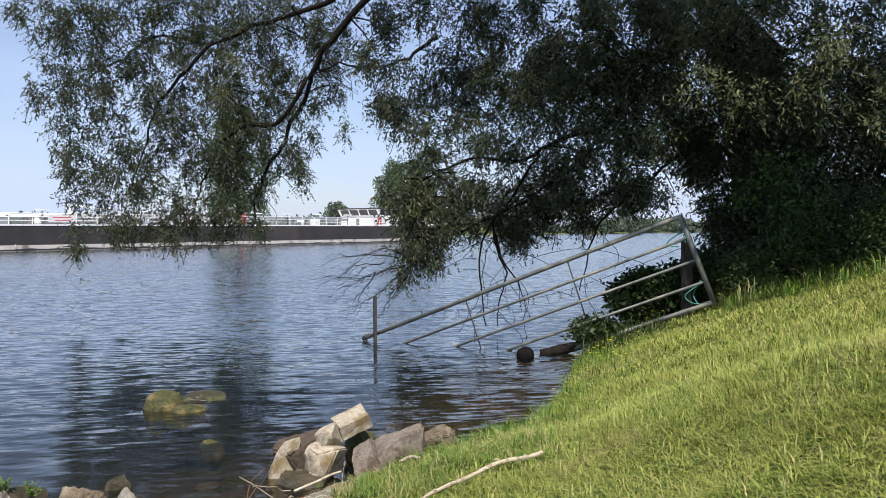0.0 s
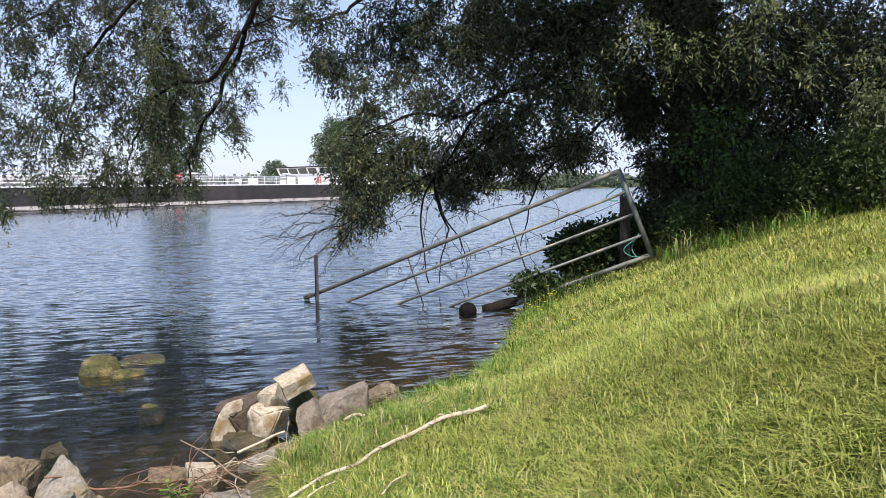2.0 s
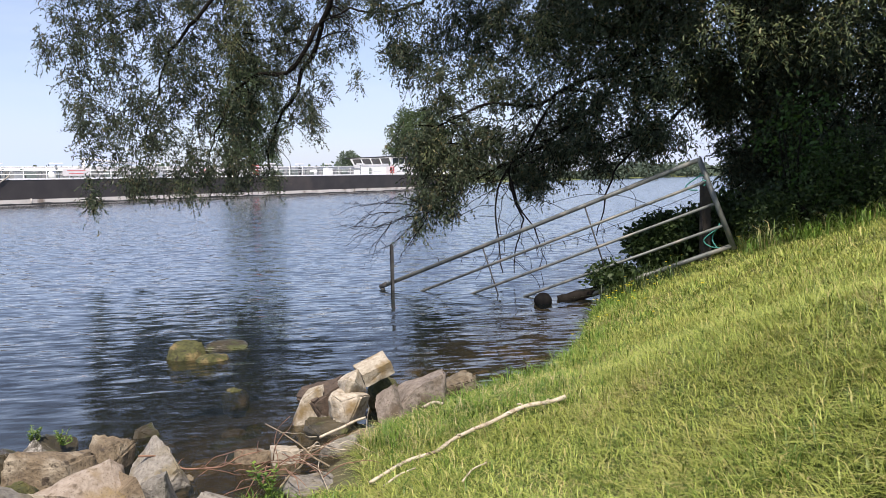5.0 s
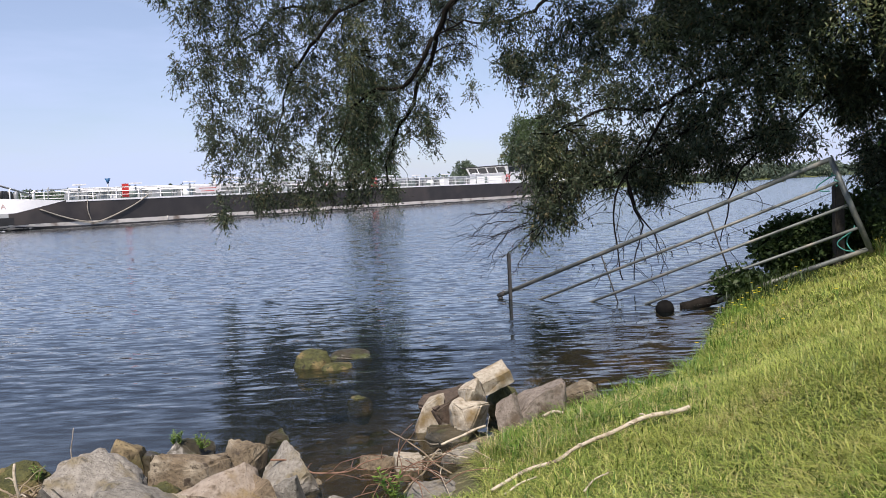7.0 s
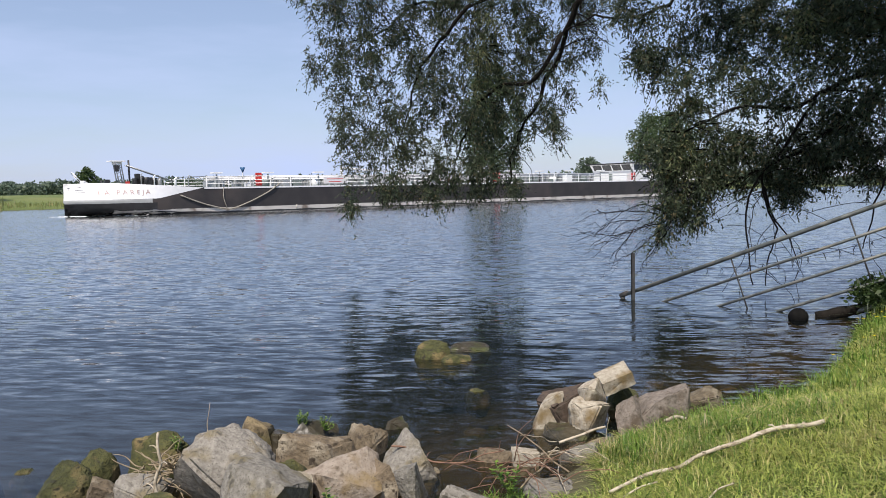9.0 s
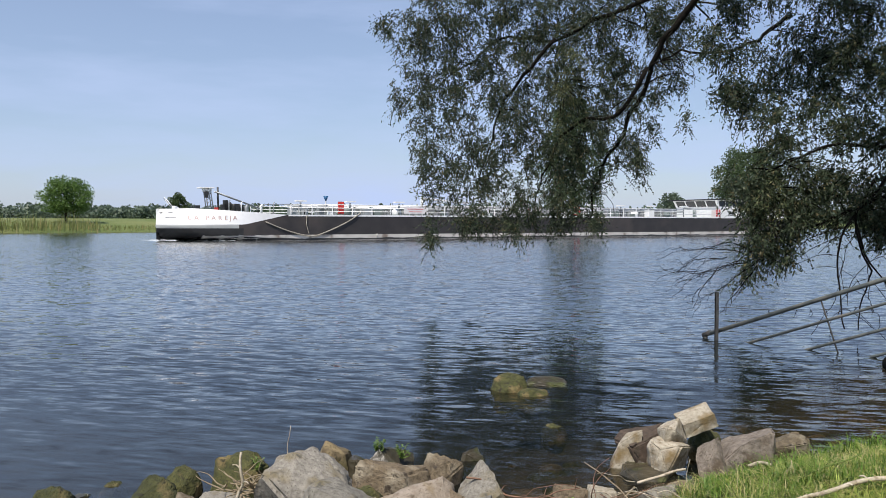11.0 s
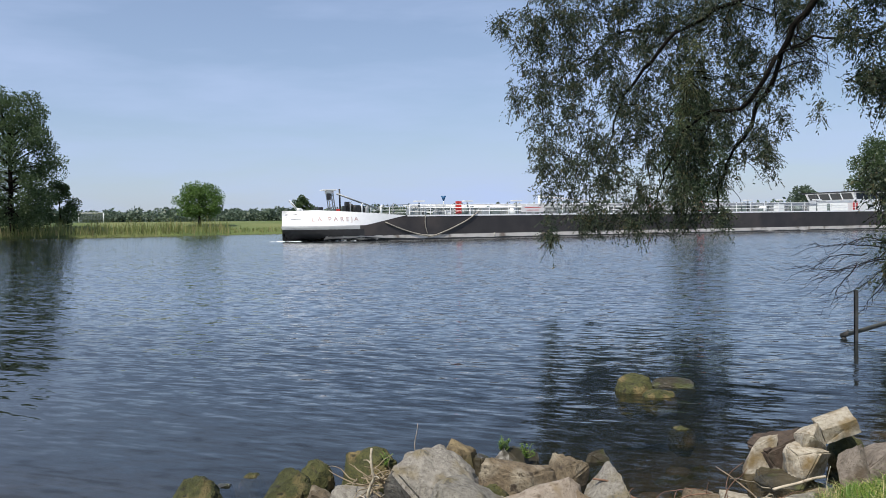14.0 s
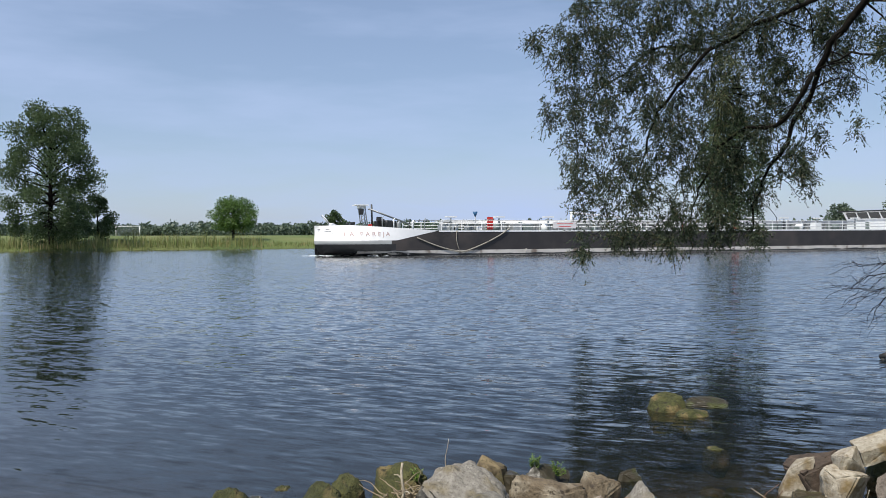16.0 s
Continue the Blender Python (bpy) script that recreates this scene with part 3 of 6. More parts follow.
clump(8.4, 17, 1.42, 0.66, 1.0, 0.58, 193)
clump(5.5, 17, 1.64, 0.66, 1.0, 0.58, 193)
clump(3.4, 17, 1.41, 0.2, 1.0, 0.4, 55)
clump(0.4, 17, 2.68, 0.18, 1.0, 0.69, 82)
clump(-0.5, 17, 3.61, 0.2, 1.0, 0.81, 73)
clump(-2.5, 17, 3.37, 0.08, 1.0, 0.4, 16)
clump(-1.9, 17, 4.21, 0.33, 1.0, 0.46, 55)
clump(-1.3, 17, 4.85, 0.66, 1.0, 0.69, 101)
# six unseen clumps above the curtain, added for shade and a darker reflection
clump(11.6, 17.6, 8.5, 1.7, 1.0, 1.08, 260, into=upper)
clump(4.0, 17.6, 8.34, 1.7, 1.0, 1.08, 300, into=upper)
clump(10.1, 17.6, 10.39, 1.82, 1.0, 1.32, 260, into=upper)
clump(2.6, 17.4, 10.03, 1.91, 1.0, 1.3, 300, into=upper)
clump(8.2, 17.4, 12.43, 2.25, 1.0, 1.42, 260, into=upper)
clump(-0.0, 17, 11.64, 2.2, 1.0, 1.39, 300, into=upper)
clump(8.3, 17, 6.74, 2.2, 1.0, 0.81, 552)
clump(0.0, 17, 6.67, 1.76, 1.0, 0.81, 460)
# drooping crown over the water, right of the gap
clump(-4.4, 13.5, 4.13, 0.32, 1.0, 0.46, 112)
clump(-5.3, 13.5, 3.4, 0.28, 1.0, 0.42, 100)
clump(-5.5, 13.5, 4.74, 0.46, 1.0, 0.37, 120)
clump(-7.4, 15, 3.97, 0.61, 1.0, 0.82, 172)
clump(-6.1, 14.5, 3.24, 0.39, 1.0, 0.59, 90)
clump(-11.1, 14, 3.84, 0.86, 1.0, 0.95, 560)
clump(-15.5, 13, 3.76, 0.97, 1.0, 0.8, 760)
clump(-19.7, 12, 3.5, 0.9, 1.0, 0.82, 820)
clump(-23.9, 12, 3.4, 0.9, 1.0, 0.98, 900)
clump(-8.3, 13, 2.7, 0.53, 1.0, 0.62, 195)
clump(-12.1, 13, 2.64, 0.71, 1.0, 0.71, 235)
clump(-15.7, 13, 2.67, 0.71, 1.0, 0.71, 240)
clump(-19.2, 12, 2.53, 0.65, 1.0, 0.57, 201)
clump(-22.6, 12, 2.48, 0.65, 1.0, 0.65, 315)
clump(-6.7, 13, 1.94, 0.44, 1.0, 0.53, 225)
clump(-9.0, 13, 1.83, 0.62, 1.0, 0.53, 315)
clump(-12.0, 13, 1.8, 0.53, 1.0, 0.5, 230)
clump(-15.3, 13, 1.85, 0.53, 1.0, 0.45, 180)
clump(-18.1, 12.5, 1.9, 0.51, 1.0, 0.4, 130)
clump(-7.3, 13, 1.23, 0.4, 1.0, 0.44, 172)
clump(-10.0, 13, 1.38, 0.44, 1.0, 0.35, 112)
clump(-8.4, 13, 0.87, 0.4, 1.0, 0.27, 67)
clump(-6.5, 13, 0.63, 0.18, 1.0, 0.22, 30)
clump(-14.4, 13, 1.35, 0.5, 1.0, 0.45, 190)
clump(-22.5, 12, 1.88, 0.49, 1.0, 0.33, 142)
clump(-16.2, 13, 1.75, 0.5, 0.8, 0.4, 130)
clump(-18.8, 13, 1.6, 0.5, 0.8, 0.36, 130)
clump(-17.4, 13, 2.2, 0.6, 0.8, 0.4, 130)
clump(-21.2, 12.8, 1.85, 0.5, 0.8, 0.4, 130)
# three unseen clumps over the gap, added to darken the reflection below
clump(-3.5, 15.5, 8.04, 0.84, 1.0, 0.74, 500, into=upper)
clump(-7.9, 15, 7.63, 0.82, 1.0, 0.71, 500, into=upper)
clump(-5.9, 15, 9.1, 1.22, 1.0, 0.82, 700, into=upper)
clump(-13.5, 13, 4.96, 1.94, 1.0, 0.8, 800)
clump(-23.1, 12, 4.44, 1.47, 1.0, 0.73, 675)
# dense crown edge behind the gate head
clump(-26.6, 12.7, 2.39, 0.39, 0.7, 0.52, 420)
clump(-25.5, 13, 2.8, 0.44, 0.7, 0.44, 260)
clump(-27.6, 12.6, 1.55, 0.34, 0.6, 0.51, 230)
clump(-28.7, 12.6, 0.97, 0.34, 0.5, 0.39, 182)
# deep crown and understorey behind the gate
clump(-29.3, 12.5, 3.16, 0.76, 1.4, 0.85, 600)
clump(-33.4, 12.5, 3.19, 0.93, 1.4, 1.02, 900)
clump(-38.6, 12.5, 3.11, 1.02, 1.4, 1.02, 600)
clump(-43.4, 12, 2.76, 0.98, 1.4, 1.3, 600)
clump(-30.1, 13, 2.13, 0.62, 1.2, 0.8, 420)
clump(-32.5, 13, 1.95, 0.8, 1.2, 0.88, 900)
clump(-36.5, 12.8, 2.0, 0.78, 1.2, 0.87, 500)
clump(-40.6, 12.5, 2.04, 0.93, 1.2, 0.93, 500)
clump(-44.9, 12, 1.72, 0.9, 1.2, 0.9, 400)
clump(-28.7, 13.2, 1.38, 0.45, 1.2, 0.72, 350)
clump(-31.9, 13, 1.21, 0.62, 1.2, 0.62, 560)
clump(-35.2, 12.8, 1.21, 0.7, 1.2, 0.52, 560)
clump(-39.1, 12.5, 1.45, 0.76, 1.2, 0.51, 500)
clump(-35.7, 11, 4.17, 2.62, 2.0, 0.82, 1100)
clump(-27.5, 13, 4.81, 1.41, 1.6, 0.71, 500)
clump(-32.0, 14.6, 3.1, 1.1, 0.8, 0.9, 520)
clump(-35.5, 14.6, 3.2, 1.2, 0.8, 1.0, 620)
clump(-39.5, 14.2, 3.1, 1.2, 0.8, 1.0, 560)
# sprays hanging towards the water meadow, the sun on them put into a paler leaf colour
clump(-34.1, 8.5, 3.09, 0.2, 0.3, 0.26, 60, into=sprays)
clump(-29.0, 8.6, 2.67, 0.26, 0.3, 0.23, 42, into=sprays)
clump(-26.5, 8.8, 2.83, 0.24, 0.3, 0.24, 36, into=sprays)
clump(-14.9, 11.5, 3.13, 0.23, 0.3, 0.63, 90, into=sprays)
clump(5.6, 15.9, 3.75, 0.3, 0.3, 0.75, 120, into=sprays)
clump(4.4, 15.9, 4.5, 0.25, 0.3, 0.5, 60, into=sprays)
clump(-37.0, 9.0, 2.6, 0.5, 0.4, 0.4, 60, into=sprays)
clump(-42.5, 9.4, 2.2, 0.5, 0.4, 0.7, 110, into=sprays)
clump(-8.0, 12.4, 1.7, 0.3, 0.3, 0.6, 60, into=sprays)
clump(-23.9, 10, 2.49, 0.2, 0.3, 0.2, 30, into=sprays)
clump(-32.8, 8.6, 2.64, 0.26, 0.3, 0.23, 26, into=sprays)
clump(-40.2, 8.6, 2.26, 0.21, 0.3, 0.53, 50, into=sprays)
# unseen high outer crown, added to keep the sun off the thicket
for i in range(9):
    a = -19 - 4.6 * i
    clump(a, 8.1 + 0.3 * math.sin(i * 1.1), 6.4 + 0.3 * math.cos(i * 1.9), 0.8, 0.7, 0.5, 520, into=upper)
    clump(a, 9.6 + 0.5 * math.sin(i * 1.7), 6.6 + 0.4 * math.cos(i * 2.1), 1.1, 1.2, 0.7, 420, into=upper)
    clump(a, 11.8 + 0.5 * math.cos(i * 1.3), 7.6, 1.2, 1.3, 0.8, 420, into=upper)
    clump(a, 7.3 + 0.4 * math.sin(i * 2.3), 8.7, 1.0, 1.1, 0.5, 640, into=upper)
for i in range(5):
    clump(-6.5 - 3.4 * i, 10.4 + 0.3 * math.sin(i * 2.1), 8.9, 0.9, 1.2, 0.6, 600, into=upper)
branchlets.made("branchlet", M_BARK, willow)["kind"] = "stuff"


def willow_leaves(name, starts, material, parent, n_leaf=10, span=0.24, size=0.06, origin=None, slim=0.85, stems=True):
    """Thin hanging strands with narrow leaves along them."""
    k = len(starts)
    lean = rng.normal(size=(k, 3)) * np.array([0.7, 0.7, 0.5]) + np.array([0, 0, -0.45])
    lean /= np.linalg.norm(lean, axis=1, keepdims=True)
    long = span * rng.uniform(0.6, 1.5, k)
    t = np.linspace(0.04, 1, n_leaf)
    curl = np.array([0, 0, -0.22])
    pos = starts[:, None] + lean[:, None] * (t[None, :, None] * long[:, None, None]) + curl * (t ** 2)[None, :, None] * long[:, None, None]
    pos = pos.reshape(-1, 3) - np.array(origin) + rng.normal(size=(k * n_leaf, 3)) * 0.012
    way = np.repeat(lean, n_leaf, 0) + rng.normal(size=pos.shape) * 1.1
    way /= np.linalg.norm(way, axis=1, keepdims=True)
    length = size * rng.uniform(0.65, 1.25, len(pos))
    v, f = leaf_sheet(pos, way, length, length * slim * rng.uniform(0.38, 0.6, len(pos)), rng, 0.2)
    ob = big_mesh(name, v, f, material, parent)
    ob["kind"] = "stuff"
    if not stems:
        return ob
    starts, lean, long = starts[::2], lean[::2], long[::2]
    stem = np.stack([starts, starts + lean * (long * 0.5)[:, None] + curl * (0.25 * long)[:, None], starts + (lean + curl) * long[:, None]], 1) - np.array(origin)
    w = np.array([0.0035, 0.0035, 0.0])
    sv = np.concatenate([stem - w, stem[:, ::-1] + w], 1).reshape(-1, 3)
    sf = np.arange(len(sv)).reshape(-1, 6)
    tw = big_mesh("fine_stem", sv, sf, M_BARK, parent)
    tw["kind"] = "stuff"
    return ob


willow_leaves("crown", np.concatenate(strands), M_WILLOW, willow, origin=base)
# leaves of the unseen crown added as a sun block
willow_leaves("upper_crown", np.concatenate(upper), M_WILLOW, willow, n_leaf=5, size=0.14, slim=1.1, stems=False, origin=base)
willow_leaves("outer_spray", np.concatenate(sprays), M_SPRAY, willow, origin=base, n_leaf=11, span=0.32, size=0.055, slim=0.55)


def bush(name, label, material, leaf, wide, seed, clumps):
    """A thicket of small leaves round a few rooted stems."""
    g = np.random.default_rng(seed)
    foot = polar(clumps[0][0], clumps[0][1], 0)
    ob = thing(name, on_ground(foot.x, foot.y), label, "bush")
    origin, pos = np.array(ob.location), []
    for az, d, z, ra, rd, rz, n in clumps:
        q = g.normal(size=(n, 3))
        q *= (g.random((n, 1)) ** 0.4) / np.linalg.norm(q, axis=1, keepdims=True)
        c, s = math.cos(radians(az)), math.sin(radians(az))
        x, y = q[:, 0] * ra, q[:, 1] * rd
        pos.append(np.stack([x * c - y * s, x * s + y * c, q[:, 2] * rz], 1) + np.array(polar(az, d, z)))
        root = polar(az, d, 0)
        root = on_ground(root.x, root.y, -0.05)
        for k in range(3):
            top = polar(az, d, z) + Vector((random.gauss(0, ra * 0.4), random.gauss(0, rd * 0.3), random.uniform(-0.2, 0.6) * rz))
            line = [p - ob.location for p in glide([root, root.lerp(top, 0.5) + Vector((random.gauss(0, 0.08), 0, 0)), top], 4)]
            Shape().tube(line, taper(0.02, 0.006, len(line)), 5).made("stem", M_BARK, ob)
    pos = np.concatenate(pos) - origin
    pos = np.repeat(pos, 5, 0) + g.normal(size=(len(pos) * 5, 3)) * leaf * 0.8
    way = g.normal(size=pos.shape) + np.array([0, 0, -0.2])
    way /= np.linalg.norm(way, axis=1, keepdims=True)
    long = leaf * g.uniform(0.6, 1.3, len(pos))
    v, f = leaf_sheet(pos, way, long, long * wide * g.uniform(0.8, 1.2, len(pos)), g)
    big_mesh("foliage", v, f, material, ob)["kind"] = "stuff"
    return ob


bush("bramble_bush", "low dark bramble thicket beside the gate's foot", M_SHRUB, 0.07, 0.6, 51, [
(-22.9, 11.3, 0.75, 0.32, 0.35, 0.28, 1500),
(-24.9, 11.2, 0.79, 0.3, 0.35, 0.32, 1300),
(-21.8, 11.2, 0.68, 0.23, 0.3, 0.23, 800),
(-19.7, 10.8, 0.31, 0.33, 0.3, 0.1, 380),
(-26.6, 11.5, 0.92, 0.31, 0.4, 0.43, 900),
])
bush("shrub", "dense dark green shrubs under the willow", M_SHRUB, 0.055, 0.4, 52, [
(-29.3, 10.9, 0.95, 0.4, 0.8, 0.5, 700),
(-31.9, 10.9, 1.15, 0.6, 0.9, 0.7, 900),
(-35.2, 10.8, 1.4, 0.7, 0.9, 0.8, 1000),
(-38.4, 10.4, 1.55, 0.6, 0.9, 0.6, 1300),
(-41.4, 9.8, 1.8, 0.6, 0.8, 0.7, 1500),
])
M_ELDER = leaf_mat("elder leaves", (0.035, 0.08, 0.018), (0.08, 0.15, 0.035))
bush("elder_bush", "fresh green elder standing in the thicket's shade", M_ELDER, 0.07, 0.5, 53, [
(-31.3, 11.0, 2.0, 0.6, 0.5, 0.6, 170),
(-32.6, 10.9, 1.5, 0.5, 0.5, 0.5, 130),
])


# ---- stones along the water's edge ----
def stone(x, y, z, w, h, material, label, seed, turn=0.0, deep=0.85, cuts=9, group="riprap stones", block=False, tip=None, peak=0.0, shift=(0.0, 0.0)):
    """An angular boulder: a ball cut flat by a few planes, then roughened. z is the height of its middle."""
    r = random.Random(seed)
    w, h = w * 0.92, h * 0.88
    bm = bmesh.new()
    for c in range(8 if block else 0):
        bm.verts.new(Vector((c % 2 * 2 - 1, c // 2 % 2 * 2 - 1, c // 4 * 2 - 1)) * r.uniform(0.86, 1.06))
    rounded = material is M_MOSS
    for _ in range(0 if block else 46 if rounded else cuts + 7):
        p = Vector((r.gauss(0, 1), r.gauss(0, 1), r.gauss(0, 1))).normalized()
        p = Vector([math.copysign(abs(c) ** (0.85 if rounded else 0.6), c) for c in p])
        bm.verts.new(p * r.uniform(0.94 if rounded else 0.82, 1.05 if rounded else 1.1))
    bmesh.ops.convex_hull(bm, input=bm.verts[:])
    bmesh.ops.delete(bm, geom=[v for v in bm.verts if not v.link_faces], context="VERTS")
    bmesh.ops.bevel(bm, geom=bm.edges[:], offset=0.03 if rounded or block else r.uniform(0.05, 0.1), segments=2, affect="EDGES", clamp_overlap=True)
    bmesh.ops.triangulate(bm, faces=bm.faces[:])
    for _ in range(3 if w > 0.28 else 2 if w > 0.15 else 1):
        long_edges = [e for e in bm.edges if e.calc_length() > 0.13]
        if long_edges:
            bmesh.ops.subdivide_edges(bm, edges=long_edges, cuts=1)
            bmesh.ops.triangulate(bm, faces=bm.faces[:])
    seat = Vector((r.uniform(0, 50), r.uniform(0, 50), r.uniform(0, 50)))
    for v in bm.verts:
        v.co *= 1 + (0.02 if block else 0.08) * noise.noise(v.co * 1.6 + seat) + 0.06 * noise.noise(v.co * 4.5 + seat) + 0.035 * noise.noise(v.co * 13 + seat)
    lo = [min(v.co[i] for v in bm.verts) for i in range(3)]
    hi = [max(v.co[i] for v in bm.verts) for i in range(3)]
    for v in bm.verts:
        for i, size in enumerate((w, w * deep, h + 0.14)):
            v.co[i] = ((v.co[i] - lo[i]) / (hi[i] - lo[i]) - 0.5) * size
        up = v.co.z / (h + 0.14) + 0.5                # narrows and leans towards its top
        v.co.x = v.co.x * (1 - peak * up) + shift[0] * w * up
        v.co.y = v.co.y * (1 - 0.7 * peak * up) + shift[1] * w * up
    me = bpy.data.meshes.new("stone")
    bm.to_mesh(me)
    bm.free()
    me.materials.append(material)
    me.shade_smooth()
    me.set_sharp_from_angle(angle=radians(38))
    ob = new("stone", me)
    ob.matrix_world = pose(x, y, z - 0.09, *(tip or (r.uniform(-8, 8), r.uniform(-8, 8))), turn)
    return tagged(ob, label, "stone", group)


G_MOSS, G_GREY = "rounded stone coated in olive moss", "dry grey angular stone on the bank"
G_BROWN, G_WET = "brown weathered stone wedged among others", "dark wet stone low in the water"

def rock(x, y, top, w, high, material, label, seed, turn=0.0, **more):
    """A stone by the height of its top, its width and its whole height."""
    return stone(x, y, top - high / 2 + 0.09, w / 0.92, (high - 0.14) / 0.88, material, label, seed, turn, **more)


rock(-2.66, 3.98, 0.2, 0.34, 0.36, M_MOSS, "squat olive mossy stone with a tawny flat top", 1, 10, deep=0.9)
rock(-2.65, 4.3, 0.17, 0.24, 0.32, M_MOSS, G_MOSS, 3, 70)
rock(-2.34, 4.42, 0.25, 0.36, 0.42, M_MOSS, G_MOSS, 4, 20)
rock(-2.18, 3.9, 0.18, 0.28, 0.24, M_GREY, G_GREY, 8, 5)
rock(-2.36, 3.84, 0.18, 0.16, 0.26, M_BROWN, G_BROWN, 9, 50)
rock(-1.74, 4.02, 0.4, 0.6, 0.5, M_GREY, "large flat-topped pale grey stone on the bank", 5, 12, cuts=6, peak=0.12, shift=(-0.05, 0.1), tip=(-10, 9))
rock(-1.44, 3.62, 0.36, 0.44, 0.4, M_GREY, "speckled grey stone slab leaning at the bank's foot", 6, -20, cuts=5, peak=0.15, shift=(0.0, 0.12), tip=(-14, 8))
rock(-1.93, 4.84, 0.24, 0.27, 0.38, M_OCHRE, "brown-topped mossy stone at the water's edge", 7, 25, peak=0.25, shift=(0.1, 0.0))
rock(-1.65, 5.1, 0.13, 0.42, 0.24, M_WET, "flat dark stone overgrown with green weed", 10, 12, peak=0.3)
rock(-1.79, 4.88, 0.14, 0.18, 0.28, M_WET, G_WET, 11, 60)
rock(-1.44, 4.56, 0.22, 0.56, 0.36, M_BROWN, "broad brown stone with grey lichen", 12, -8, cuts=7, peak=0.25, shift=(0.06, 0.0))
rock(-1.24, 4.86, 0.17, 0.29, 0.36, M_BROWN, "ochre stone with an algae-green foot", 14, -20, cuts=6, peak=0.25, shift=(-0.1, 0.0), tip=(-6, 14))
rock(-0.92, 4.5, 0.24, 0.42, 0.4, M_GREY, "pointed grey stone standing at the water", 15, 20, cuts=5, peak=0.5, shift=(0.0, 0.05))
rock(-1.16, 4.1, 0.25, 0.44, 0.36, M_PINK, "pinkish brown block of stone on the bank", 13, 8, cuts=6, peak=0.12, shift=(-0.03, 0.08))
rock(-1.45, 4.14, 0.2, 0.17, 0.28, M_MOSS, G_MOSS, 18, 0)
rock(-1.33, 3.92, 0.22, 0.16, 0.24, M_PALE, "small pale wedge of stone between larger ones", 19, 30, cuts=4, peak=0.4)
rock(-0.99, 4.16, 0.2, 0.23, 0.34, M_BROWN, G_BROWN, 16, 15, cuts=4, peak=0.2)
rock(-0.8, 4.12, 0.21, 0.25, 0.36, M_GREY, G_GREY, 17, 40, cuts=3, peak=0.3)
rock(-1.18, 5.45, 0.07, 0.2, 0.26, M_WET, "dark wet wedge of stone breaking the surface", 20, 20, peak=0.2, shift=(0.1, 0.0))
rock(-0.26, 4.76, 0.08, 0.16, 0.34, M_PALE, "pale yellowish stone block half under water", 21, 8, cuts=3, block=True)
rock(-0.44, 4.82, 0.07, 0.22, 0.32, M_BROWN, G_WET, 22, 12, cuts=3)
rock(-0.13, 4.32, 0.05, 0.36, 0.24, M_GREY, "flat grey stone under the grassy edge", 23, -15, cuts=4)
rock(-0.52, 4.1, 0.1, 0.28, 0.24, M_GREY, G_GREY, 37, -15, cuts=4)
rock(0.04, 4.86, 0.11, 0.36, 0.3, M_GREY, "sloping grey stone half hidden by grass", 43, 10, cuts=4, peak=0.3, shift=(0.1, 0.05))
S_GROUP = "stones in the shallows"
rock(-1.29, 7.8, 0.16, 0.36, 0.42, M_MOSS, "yellow-green mossy boulder rising from the shallows", 48, 10, group=S_GROUP)
rock(-0.97, 8.25, 0.06, 0.46, 0.3, M_WET, "low mossy stone awash in the shallows", 25, 0, group=S_GROUP)
rock(-1.03, 7.68, 0.05, 0.38, 0.3, M_MOSS, "low mossy stone awash in the shallows", 26, 20, group=S_GROUP)
rock(-0.71, 6.5, 0.03, 0.21, 0.26, M_MOSS, "mossy stone barely breaking the surface", 27, 20, group=S_GROUP)
P_GROUP = "stone pile at the grass edge"
rock(-0.04, 5.58, 0.28, 0.38, 0.44, M_PATCHED, "dark brown stone with a pale scar", 28, 25, deep=0.7, cuts=6, peak=0.15, group=P_GROUP)
rock(-0.2, 5.5, 0.25, 0.15, 0.34, M_PALE, "whitish slab leaning on the brown stone", 47, 10, deep=0.8, cuts=4, shift=(0.75, 0.0), group=P_GROUP)
rock(0.12, 5.4, 0.23, 0.27, 0.24, M_PALE, "rounded whitish stone in the pile", 29, -10, cuts=4, group=P_GROUP)
rock(0.17, 5.46, 0.33, 0.19, 0.26, M_PALE, "knob of whitish stone lying against the block", 44, 15, cuts=5, group=P_GROUP)
rock(0.31, 5.62, 0.36, 0.235, 0.105, M_PALE, "pale cream block perched on the pile", 30, 14, deep=0.8, group=P_GROUP, block=True, tip=(12, -20))
rock(0.38, 5.8, 0.22, 0.26, 0.32, M_MOSS, "olive stone under the cream block", 35, 60, group=P_GROUP)
rock(0.61, 5.6, 0.255, 0.46, 0.42, M_DRAB, "large grey-brown stone ending the pile", 46, -12, cuts=5, peak=0.2, shift=(0.03, 0.1), group=P_GROUP)
rock(0.39, 5.42, 0.24, 0.19, 0.36, M_DRAB, "upright grey stone between two larger ones", 32, 10, cuts=5, peak=0.15, group=P_GROUP)
rock(0.95, 6.14, 0.12, 0.32, 0.26, M_BROWN, "low rusty-brown stone by the grass", 33, 0, group=P_GROUP)
rock(0.0, 5.36, 0.06, 0.42, 0.3, M_WET, G_WET, 49, 15, group=P_GROUP)
stone(-0.84, 3.35, 0.22, 0.36, 0.16, M_BROWN, G_BROWN, 38, 10)
stone(-2.3, 3.5, 0.12, 0.28, 0.16, M_GREY, G_GREY, 39, 30)
stone(-1.75, 3.3, 0.2, 0.26, 0.2, M_BROWN, G_BROWN, 40, 12)
stone(-1.9, 3.55, 0.14, 0.24, 0.22, M_MOSS, G_MOSS, 41, 50)
stone(-3.2, 3.85, 0.05, 0.36, 0.26, M_MOSS, G_MOSS, 42, 0)
